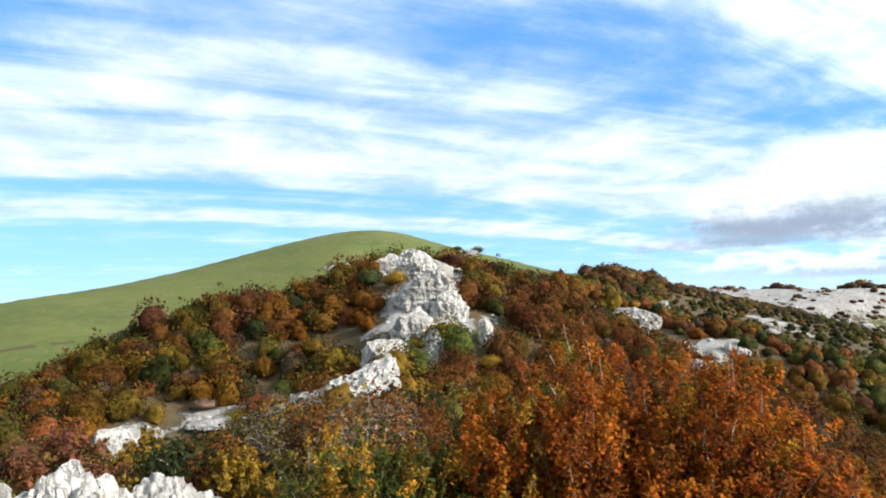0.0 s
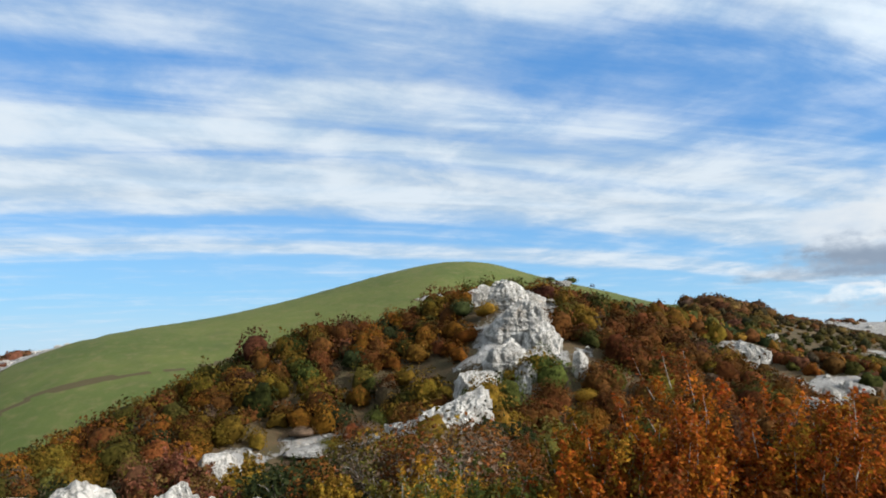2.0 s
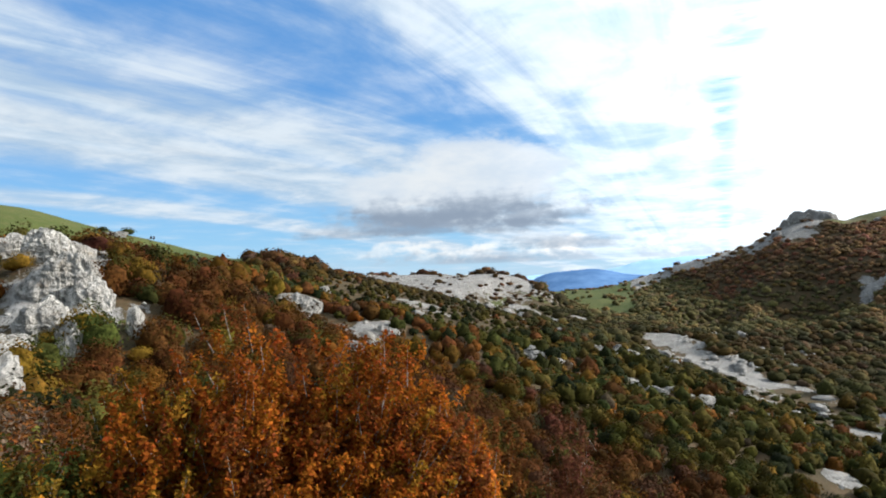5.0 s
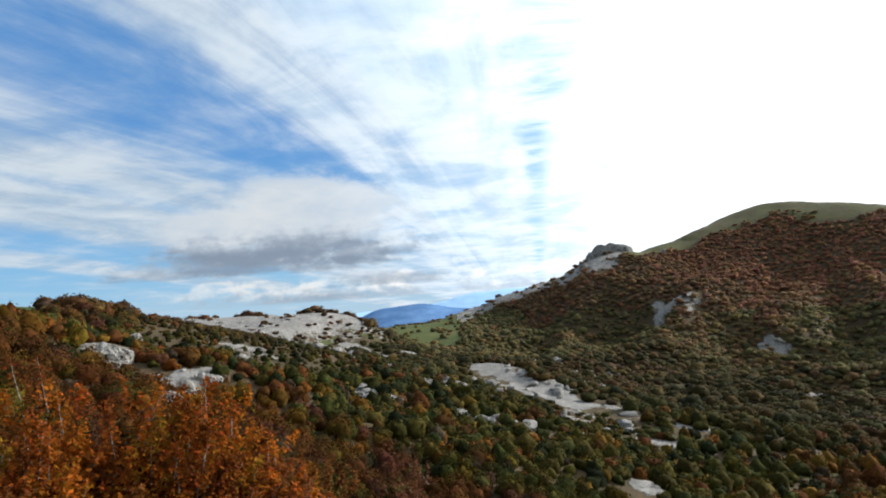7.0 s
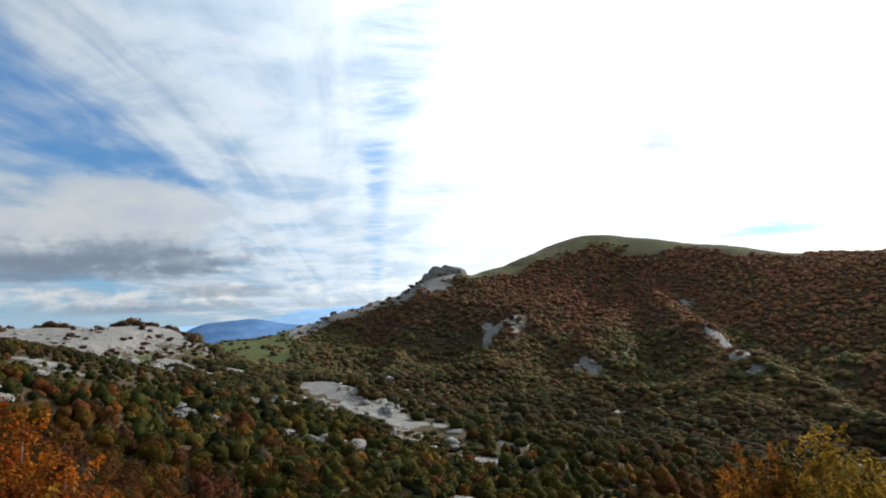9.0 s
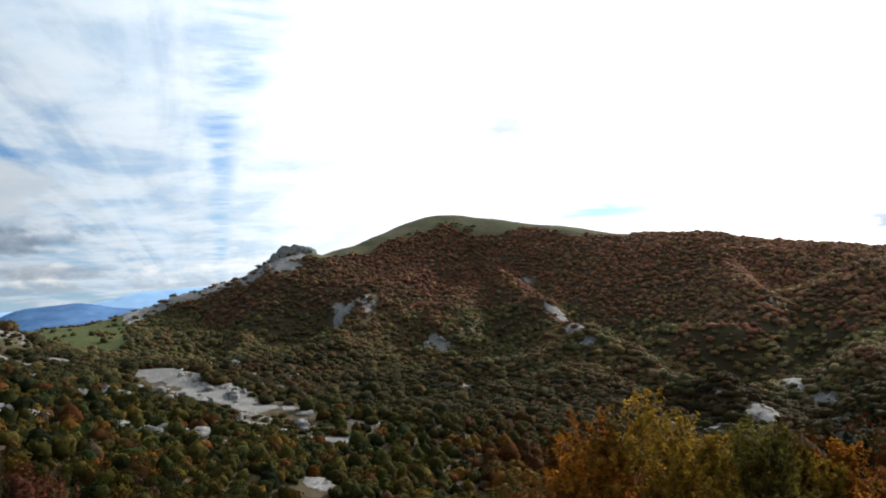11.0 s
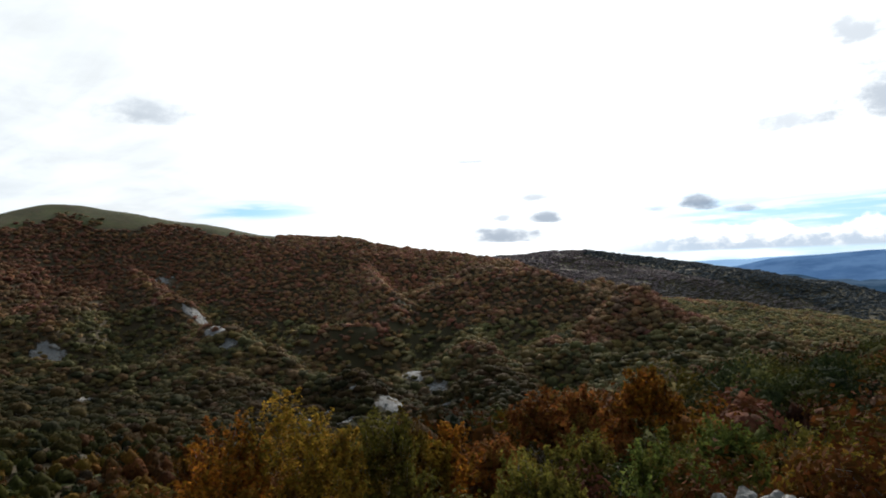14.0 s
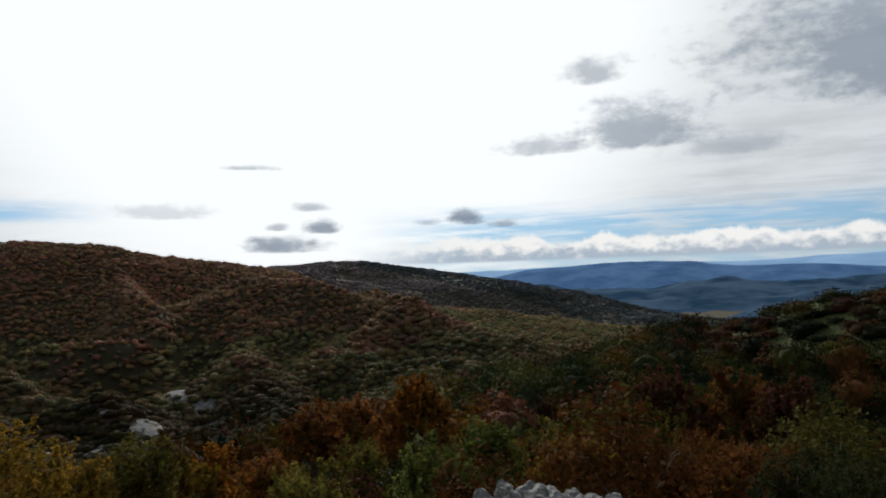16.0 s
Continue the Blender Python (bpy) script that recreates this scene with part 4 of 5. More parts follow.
def tint_index(x, y, r, turn, h, count):
    """Which colour stands where: rusty above, green low in the valley, mixed on the near slopes."""
    patch = fbm(x, y, 60, 3, 71) + 0.6 * fbm(x, y, 18, 2, 77)
    roll = rng.random(count)
    weights = np.tile(np.array([0.15, 0.09, 0.18, 0.22, 0.12, 0.08, 0.14, 0.02]), (count, 1))
    far = (r > 300) & (turn < -44)
    high = far & (h + 60 * patch + rng.normal(size=count) * 14 > -20)
    weights[far] = [0.12, 0.02, 0.16, 0.36, 0.14, 0.12, 0.05, 0.03]
    weights[high] = [0.44, 0.05, 0.12, 0.1, 0.03, 0.05, 0.07, 0.14]
    low = (h < -34) & (turn < -28) & (r < 330)
    weights[low] = [0.11, 0.05, 0.14, 0.33, 0.2, 0.09, 0.07, 0.01]
    wood = (turn > 6) & (r > 60) & (r < 260)
    weights[wood] = [0.14, 0.13, 0.2, 0.24, 0.14, 0.08, 0.08, 0.02]
    roof = (turn > -36) & (turn < 3) & (r > 120)
    weights[roof] = [0.16, 0.08, 0.14, 0.24, 0.15, 0.14, 0.08, 0.03]
    karst = (turn > -60) & (turn < -20) & (r > 230) & (h > -50)
    weights[karst] = [0.1, 0.03, 0.08, 0.32, 0.22, 0.18, 0.07, 0.0]
    below = (turn > -62) & (turn < 3) & (r < 155)
    weights[below] = [0.27, 0.06, 0.1, 0.18, 0.11, 0.12, 0.09, 0.1]
    # more dark crowns on this side, in place of backlit shade
    backlit = (turn < -108) & (r < 170)
    weights[backlit] = [0.22, 0.04, 0.06, 0.14, 0.14, 0.26, 0.03, 0.11]
    # mostly dark green on the dome, standing in for its shade
    scrub = (turn < -137) & (r > 90) & (r < 190)
    weights[scrub] = [0.14, 0.0, 0.02, 0.1, 0.16, 0.5, 0.02, 0.06]
    weights[:, 0] *= np.clip(1 + 2.5 * patch, 0.3, 3)
    weights[:, 3:6] *= np.clip(1 - 2.5 * patch, 0.3, 3)[:, None]
    total = np.cumsum(weights, 1)
    return (roll[:, None] * total[:, -1:] > total).sum(1)


def scatter(spacing, r0, r1, t0, t1):
    """Jittered places in a ring sector, kept by the density of the wood."""
    k = int(2 * r1 / spacing)
    gx, gy = np.meshgrid((np.arange(k) - k / 2) * spacing, (np.arange(k) - k / 2) * spacing)
    x, y = gx.ravel(), gy.ravel()
    r, t = np.hypot(x, y), np.degrees(np.arctan2(-x, y))
    t = np.where(t > 100, t - 360, t)
    keep = (r >= r0) & (r < r1) & (t < t0) & (t > t1)
    x, y = x[keep], y[keep]
    x = x + rng.uniform(-0.48, 0.48, len(x)) * spacing
    y = y + rng.uniform(-0.48, 0.48, len(x)) * spacing
    h, hill = land(x, y)
    wood = cover_of(x, y, h, hill)[3]
    keep = rng.random(len(x)) < wood
    for px, py, pr in CLEAR:
        keep &= np.hypot(x - px, y - py) > pr
    return x[keep], y[keep], h[keep], hill[keep]


CRAG_FEET = [(-42, 336, 14.0), (-41, 332, 13.1), (-5, 138, 4.8), (-5, 134, 4.5), (-12, 144, 4.5), (-11, 140, 4.2), (-3, 124, 4.7), (-3, 120, 4.4), (2, 120, 2.1), (2, 116, 1.9), (1, 120, 2.9), (1, 116, 2.7), (-5, 113, 3.5), (-5, 109, 3.3), (-9, 109, 3.4), (-9, 105, 3.2), (-1, 108, 2.3), (-1, 104, 2.1), (7, 113, 1.3), (7, 109, 1.3), (-6, 106, 1.8), (-6, 102, 1.7), (-8, 72, 3.8), (-8, 68, 3.6)]
SLAB_FEET = [(-13, 75, 4.6), (-12, 71, 4.3), (-26, 106, 7.3), (-25, 102, 6.9), (-34, 105, 5.4), (-33, 101, 5.1), (-47, 94, 3.4), (-45, 91, 3.1), (-131, 209, 6.0), (-129, 205, 5.6), (57, 194, 4.9), (56, 190, 4.6), (80, 247, 3.9), (79, 243, 3.7), (63, 170, 3.8), (61, 167, 3.5), (71, 175, 5.5), (70, 172, 5.1)]
KEEP_OPEN = CRAG_FEET + [(x, y, 0.6 * w) for x, y, w in SLAB_FEET]
KEEP_OPEN += [(x, y, 0.45 * w) for x, y, w, _, _ in PLACED]

# kept clear of scattered trees: the summit, the cliff faces, the trees placed by hand
CLEAR = [(0, 0, 22), (1, 11.6, 8), (4.3, 11.8, 9), (-6, 118, 7), (-4, 136, 9), (-8, 148, 8), (-9, 88, 8), *KEEP_OPEN]


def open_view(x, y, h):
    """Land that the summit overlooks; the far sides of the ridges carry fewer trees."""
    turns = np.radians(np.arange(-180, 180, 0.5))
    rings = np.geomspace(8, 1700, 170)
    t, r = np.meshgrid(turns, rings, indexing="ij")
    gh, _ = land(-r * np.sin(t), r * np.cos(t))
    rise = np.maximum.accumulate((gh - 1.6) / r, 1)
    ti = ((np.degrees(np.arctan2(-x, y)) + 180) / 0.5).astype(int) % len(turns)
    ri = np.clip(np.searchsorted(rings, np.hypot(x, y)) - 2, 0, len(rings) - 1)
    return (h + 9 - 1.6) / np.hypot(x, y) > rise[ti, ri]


def woods(name, label, spacing, r0, r1, t0, t1, leaves, size, width, core=1, variants=6):
    """Woodland past counting, as one sheet of separate crowns."""
    x, y, h, hill = scatter(spacing, r0, r1, t0, t1)
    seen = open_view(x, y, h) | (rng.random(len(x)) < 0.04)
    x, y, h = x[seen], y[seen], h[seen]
    return crowns_at(name, label, x, y, h, leaves, size, width, variants, core)


def crowns_at(name, label, x, y, h, leaves, size, width, variants, core=1):
    r, turn = np.hypot(x, y), np.degrees(np.arctan2(-x, y))
    idx = tint_index(x, y, r, np.where(turn > 100, turn - 360, turn), h, len(x))
    tint = TINTS[idx]
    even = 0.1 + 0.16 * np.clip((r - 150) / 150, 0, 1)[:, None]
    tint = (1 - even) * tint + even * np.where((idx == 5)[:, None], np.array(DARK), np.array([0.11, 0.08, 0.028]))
    # far crowns share a tint, rusty above, olive below, with haze painted in
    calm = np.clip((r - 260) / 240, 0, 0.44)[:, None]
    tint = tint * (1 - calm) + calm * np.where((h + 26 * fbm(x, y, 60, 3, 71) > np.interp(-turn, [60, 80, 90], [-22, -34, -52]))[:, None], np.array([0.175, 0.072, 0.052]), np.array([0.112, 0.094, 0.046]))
    # light and shade painted into the tints: valley darker, high far flank lighter
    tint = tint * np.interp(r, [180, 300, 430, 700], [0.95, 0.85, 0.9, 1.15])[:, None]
    near_shade = np.where((r > 280) & (turn < -62), 0.6, 0.74)
    far_lift = np.interp(r, [450, 560], [0.85, 1.45]) * np.interp(-turn, [66, 78, 92], [0.85, 1.15, 1.55])
    tint = tint * np.where((turn > -108) & (turn < 1) & (r < 450), near_shade, far_lift)[:, None]
    # crowns on the dome side darkened as if backlit
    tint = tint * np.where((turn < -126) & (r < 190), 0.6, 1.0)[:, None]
    # painted haze again: tints lose some colour with distance
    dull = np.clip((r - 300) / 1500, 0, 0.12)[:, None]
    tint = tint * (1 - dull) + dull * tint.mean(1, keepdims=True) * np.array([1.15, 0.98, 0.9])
    spread = np.interp(r, [150, 350, 1100], [0.4, 0.3, 0.12])[:, None]
    tint = tint * (1 + spread * rng.uniform(-1, 1, (len(x), 1))) * (1 + rng.uniform(-1, 1, (len(x), 3)) * np.interp(r, [150, 400], [0.08, 0.04])[:, None])
    # the far hill: brown beeches, and a dark plantation along its crest, paled with painted haze
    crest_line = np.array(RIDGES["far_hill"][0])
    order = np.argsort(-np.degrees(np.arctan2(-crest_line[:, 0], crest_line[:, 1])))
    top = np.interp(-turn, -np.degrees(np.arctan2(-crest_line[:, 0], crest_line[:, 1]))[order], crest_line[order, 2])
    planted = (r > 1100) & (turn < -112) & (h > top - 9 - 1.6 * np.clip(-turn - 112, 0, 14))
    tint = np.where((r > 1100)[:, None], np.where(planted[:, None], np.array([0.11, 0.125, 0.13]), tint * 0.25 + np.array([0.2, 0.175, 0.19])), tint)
    shapes = [crown_shape(100 + v, leaves, size, lobes=11 if leaves > 20 else 7, low=-0.25, flecks=True, core=core, swell=(0.6, 0.86) if leaves > 60 else (0.74, 1.06), jitter=0.35, inner=0.75) for v in range(variants)]
    mottle = [np.random.default_rng(900 + v).uniform(0.72, 1.28, (len(sv), 1)) for v, (sv, _) in enumerate(shapes)]
    kind = rng.integers(0, variants, len(x))
    ground_kind = land(x, y)[1]
    vs, fs, cs, base = [], [], [], 0
    for v, (sv, sf) in enumerate(shapes):
        on = np.flatnonzero(kind == v)
        if not len(on):
            continue
        a = rng.uniform(0, 6.28, len(on))
        w = width * np.where(r[on] > 175, rng.uniform(0.5, 1.05, len(on)) + 0.5 * rng.random(len(on)) ** 3, rng.uniform(0.65, 1.3, len(on))) * np.where(idx[on] == 6, 0.75, 1)
        scrub = (r[on] > 215) & (r[on] < 450) & (turn[on] < -18) & (turn[on] > -62) & (h[on] > -62)
        ridge = ground_kind[on] == HILLS.index("back_ridge")
        w = w * np.where(scrub, np.where(h[on] > -24, 0.48, 0.86), np.where(ridge & (turn[on] < -17), 0.85, 1.0))
        w = w * np.where((ground_kind[on] == HILLS.index("dome")) & (h[on] > -15), 0.95, 1.0)
        low = np.where((ground_kind[on] == HILLS.index("dome")) & (h[on] > -15), 0.45, 1.0)
        tall = low * w * rng.uniform(0.8, 1.25, len(on)) * np.where(r[on] < 300, 1.12, 1.0) * np.interp(r[on], [260, 360, 460, 700, 1101], [1.0, 0.75, 0.7, 0.62, 0.34])
        below_slab = np.min([np.hypot(x[on] - 0.925 * sx, y[on] - 0.925 * sy) / (9 + deep) for sx, sy, _, deep, _ in SLAB_ROCK], 0) < 1
        tall = tall * np.where(below_slab, 0.45, 1.0)
        w = w * np.where(below_slab, 0.75, 1.0)
        px = sv[None, :, 0] * np.cos(a)[:, None] - sv[None, :, 1] * np.sin(a)[:, None]
        py = sv[None, :, 0] * np.sin(a)[:, None] + sv[None, :, 1] * np.cos(a)[:, None]
        p = np.stack([px * w[:, None] + x[on][:, None], py * w[:, None] + y[on][:, None], sv[None, :, 2] * tall[:, None] + h[on][:, None] - 0.3], -1)
        vs.append(p.reshape(-1, 3))
        fs.append((sf[None] + (np.arange(len(on)) * len(sv))[:, None, None]).reshape(-1, 4) + base)
        even_out = np.interp(r[on], [150, 400], [1.0, 0.45])[:, None, None]
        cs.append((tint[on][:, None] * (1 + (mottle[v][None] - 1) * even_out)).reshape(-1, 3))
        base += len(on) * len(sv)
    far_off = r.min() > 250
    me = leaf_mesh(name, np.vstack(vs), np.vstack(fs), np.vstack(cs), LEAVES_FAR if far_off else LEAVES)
    return tagged(new(name, me), label, "woodland", kind="stuff")


def build_near_trees():
    """Counted trees: those of the near slopes."""
    trunks = [trunk_mesh("trunk", 40 + k) for k in range(4)]
    close = {}
    x, y, h, hill = scatter(3.7, 15, 66, 46, -158)
    r, turn = np.hypot(x, y), np.degrees(np.arctan2(-x, y))
    idx = tint_index(x, y, r, turn, h, len(x))
    order = np.argsort(r)[:160]
    for i in order:
        s = int(idx[i])
        v = int(rng.integers(0, 2))
        key = (s, v)
        if key not in close:
            sparse = SPECIES[s][0].startswith("bare")
            me = crown_mesh("crown", 300 + s * 3 + v, 1300 if sparse else 1700, 0.017 if sparse else 0.023, SPECIES[s][1], lobes=13, jitter=0.7, inner=0.2)
            close[key] = tree_thing("beech_tree", f"{SPECIES[s][0]} autumn beech growing on the rocky slope", me, trunks[(s + v) % 4])
            ob = close[key]
        else:
            ob = copy_thing(close[key], Matrix())
        w = rng.uniform(4.0, 6.4)
        ob.matrix_basis = pose(x[i], y[i], h[i] - 0.2, 0, 0, rng.uniform(0, 360)) @ Matrix.Diagonal((w, w, w * rng.uniform(0.75, 1.0), 1))
    rest = np.argsort(r)[160:]
    crowns_at("slope_trees", "mixed autumn beeches and scrub on the near slope", x[rest], y[rest], h[rest], 340, 0.031, 6.4, 5, core=2)


build_near_trees()
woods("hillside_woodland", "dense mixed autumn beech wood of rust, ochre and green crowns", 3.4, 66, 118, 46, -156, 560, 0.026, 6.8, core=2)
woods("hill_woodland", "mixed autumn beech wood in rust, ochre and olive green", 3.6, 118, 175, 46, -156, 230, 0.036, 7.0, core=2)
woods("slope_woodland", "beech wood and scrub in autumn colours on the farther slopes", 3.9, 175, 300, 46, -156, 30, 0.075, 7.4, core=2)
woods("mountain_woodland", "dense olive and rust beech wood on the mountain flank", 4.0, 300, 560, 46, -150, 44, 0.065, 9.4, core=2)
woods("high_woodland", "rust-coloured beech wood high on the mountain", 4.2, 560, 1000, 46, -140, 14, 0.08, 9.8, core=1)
woods("far_woodland", "brown woods on the far hill, greyed by painted haze", 5.6, 1000, 1650, -85, -150, 0, 0.08, 11.0)


# ---- rocks ----
def rock_mesh(name, seed, size, detail, flute=1.0, material=None, rough=0.22, scale=1.0):
    """A weathered limestone mass: blocky, fluted from top to foot, with ledges and cracks."""
    bm = bmesh.new()
    bmesh.ops.create_icosphere(bm, subdivisions=detail, radius=1.0)
    off = Vector((seed * 17.3, seed * 5.1, seed * 9.7))
    top = max(size)
    rg = random.Random(seed)
    planes = []
    for i in range(16):
        a, e = i * 2.4 + rg.uniform(-0.5, 0.5), rg.choice((-0.1, 0.1, 0.25, 0.5, 0.9))
        planes.append((Vector((math.cos(a) * math.cos(e), math.sin(a) * math.cos(e), math.sin(e))), rg.uniform(0.62, 0.9)))
    for v in bm.verts:
        c = v.co * 1.12
        for way, reach in planes:
            c = c - way * max(0.0, c.dot(way) - reach) * 0.9
        p = Vector((c.x * size[0], c.y * size[1], c.z * size[2]))
        q = p / (scale * 2.2) + off
        big = noise.fractal(q * 0.4, 1.0, 2.0, 3)
        # upright joints, so that the face breaks into columns
        f = Vector((q.x * 2.2 + 0.5 * big, q.y * 2.2, q.z * 0.22)) * flute
        cut = abs(noise.noise(f)) + 0.55 * abs(noise.noise(f * 2.3)) - 0.4
        joint = -0.9 * max(0.0, 0.12 - abs(noise.noise(f * 1.3 + Vector((3.1, 0, 0))))) / 0.12
        # level beds that stick out as ledges
        bed = q.z * 1.7 + 0.35 * noise.noise(q * 0.7)
        ledge = (bed - math.floor(bed)) ** 2 - 0.4
        fine = noise.fractal(q * 5.0, 0.8, 2.0, 4)
        push = rough * scale * (1.2 * big + 1.5 * cut + 0.9 * joint + 0.75 * ledge + 0.6 * fine)
        v.co = p + v.co.normalized() * push
    me = bpy.data.meshes.new(name)
    bm.to_mesh(me)
    bm.free()
    me.materials.append(material or STONE)
    return me


def outcrop(name, label, x, y, size, turn, seed, detail=4, sink=0.45, lift=0.0, **more):
    z = float(land(float(x), float(y))[0])
    ob = new(name, rock_mesh(name, seed, size, detail, **more))
    ob.matrix_basis = pose(x, y, z + size[2] * (1 - 2 * sink) + lift, 0, 0, turn)
    return tagged(ob, label, "rock", "limestone outcrops", "")


CRAG = "pale fluted limestone crag rising from the autumn wood"
HUMP = "bare pale limestone hump with scrub at its foot"
BARE = "weathered grey-white limestone outcrop among the trees"
KNOB = "grey limestone tor on the mountain crest"
SLAB = "sloping bare limestone pavement on the valley edge"
outcrop("limestone_outcrop", BARE, 15.6, 413.2, (8.9, 6.5, 2.3), -2, 1, 4, 0.5, 0.2, scale=1.46, material=STONE_DULL)
outcrop("limestone_crag", CRAG, -41.8, 338.3, (19.2, 3.4, 4.3), 7, 2, 4, 0.5, 1.5, scale=1.96)
outcrop("limestone_crag", CRAG, -4.8, 140.5, (6.6, 3.0, 3.9), 2, 3, 5, 0.5, 1.4, scale=1.74)
outcrop("limestone_crag", CRAG, -11.9, 146.5, (6.2, 2.3, 2.9), 5, 4, 4, 0.5, 1.0, scale=1.30)
outcrop("limestone_crag", CRAG, -2.7, 126.4, (6.5, 4.4, 5.6), 1, 5, 5, 0.5, 2.0, scale=2.20)
outcrop("limestone_crag", CRAG, 2.5, 121.6, (2.8, 1.9, 2.4), -1, 6, 4, 0.5, 0.8, scale=1.07)
outcrop("limestone_crag", CRAG, 0.7, 122.2, (4.0, 2.8, 3.6), -0, 7, 4, 0.5, 1.3, scale=1.62)
outcrop("limestone_crag", CRAG, -5.3, 115.5, (4.9, 3.1, 4.0), 3, 8, 5, 0.5, 1.4, scale=1.79)
outcrop("limestone_crag", CRAG, -9.3, 110.7, (4.7, 2.4, 3.1), 5, 9, 4, 0.5, 1.1, scale=1.37)
outcrop("limestone_crag", CRAG, -1.4, 110.4, (3.1, 2.5, 3.3), 1, 10, 4, 0.5, 1.1, scale=1.27)
outcrop("limestone_crag", CRAG, 6.9, 115.2, (1.8, 1.5, 2.8), -3, 11, 4, 0.5, 1.0, scale=0.75)
outcrop("limestone_crag", CRAG, -5.9, 107.5, (2.5, 1.7, 2.1), 3, 12, 4, 0.5, 0.7, scale=0.95)
outcrop("limestone_hump", HUMP, -8.6, 73.7, (5.4, 4.3, 4.3), 7, 13, 5, 0.5, 1.5, scale=1.4)
outcrop("limestone_slab", SLAB, -17.5, 82.0, (6.5, 4.5, 1.9), 10, 33, 4, 0.5, 0.7, scale=0.8, material=STONE_DULL)
outcrop("limestone_hump", HUMP, -13.5, 77.0, (6.3, 5.2, 2.6), 10, 14, 5, 0.5, 0.9, scale=1.15)
outcrop("limestone_slab", SLAB, -26.6, 107.9, (10.1, 4.6, 1.7), 14, 15, 5, 0.5, 0.6, scale=0.76, material=STONE_DULL)
outcrop("limestone_slab", SLAB, -34.5, 107.1, (7.5, 3.4, 1.2), 18, 16, 4, 0.5, 0.4, scale=0.53, material=STONE_DULL)
outcrop("limestone_hump", HUMP, -47.5, 96.1, (4.6, 3.8, 3.0), 26, 17, 4, 0.5, 1.0, scale=1.35)
outcrop("limestone_crag", CRAG, -132.2, 210.2, (8.2, 3.4, 4.4), 32, 18, 4, 0.5, 1.5, scale=1.98)
outcrop("limestone_crag", CRAG, 57.9, 195.8, (6.7, 3.3, 4.2), -16, 19, 4, 0.5, 1.5, scale=1.89)
outcrop("limestone_crag", CRAG, 80.4, 248.7, (5.4, 2.0, 2.6), -18, 20, 4, 0.5, 0.9, scale=1.15)
outcrop("limestone_crag", CRAG, 45.3, 125.0, (4.6, 2.2, 3.0), -34, 21, 5, 0.5, 1.0, scale=1.5)
outcrop("limestone_crag", CRAG, 66.3, 169.5, (3.8, 2.0, 3.4), -8, 22, 5, 0.5, 1.0, scale=1.5)
outcrop("limestone_crag", CRAG, 74.2, 174.0, (4.6, 1.8, 2.4), -26, 41, 5, 0.5, 1.0, scale=1.5)
outcrop("limestone_outcrop", BARE, 125.8, 176.3, (2.7, 1.9, 1.4), -36, 23, 4, 0.5, 0.1, scale=0.87, material=STONE_DULL)
outcrop("limestone_outcrop", BARE, 164.6, 168.0, (4.9, 3.6, 1.2), -44, 24, 4, 0.5, 0.1, scale=0.74, material=STONE_DULL)
outcrop("limestone_outcrop", BARE, 96.7, 110.6, (4.3, 3.1, 0.8), -41, 25, 4, 0.5, 0.1, scale=0.54, material=STONE_DULL)
outcrop("limestone_outcrop", BARE, 253.2, 160.3, (5.1, 3.7, 1.5), -58, 26, 4, 0.5, 0.1, scale=0.94, material=STONE_DULL)
outcrop("limestone_outcrop", BARE, 161.3, 98.2, (3.7, 2.7, 0.8), -59, 27, 4, 0.5, 0.1, scale=0.52, material=STONE_DULL)
outcrop("limestone_tor", KNOB, 648.0, 427.5, (16, 10, 11), -58, 28, 5, 0.5, 0.0, scale=3.3, material=STONE_DULL)
outcrop("limestone_tor", KNOB, 662.0, 418.0, (19, 10, 10), -61, 29, 5, 0.5, 0.0, scale=3.3, material=STONE_DULL)
outcrop("limestone_tor", KNOB, 671.4, 410.6, (12, 9, 7), -62, 30, 4, 0.5, 0.0, scale=2.1, material=STONE_DULL)
outcrop("limestone_tor", KNOB, 634.5, 432.6, (8, 7, 8), -57, 31, 4, 0.5, 0.0, scale=2.4, material=STONE_DULL)
outcrop("limestone_tor", KNOB, 611.7, 425.2, (6, 5, 5), -57, 32, 4, 0.5, 0.0, scale=1.5, material=STONE_DULL)
outcrop("limestone_tor", KNOB, 705.5, 377.2, (7, 5, 3), -63, 33, 4, 0.5, 0.0, scale=0.9, material=STONE_DULL)


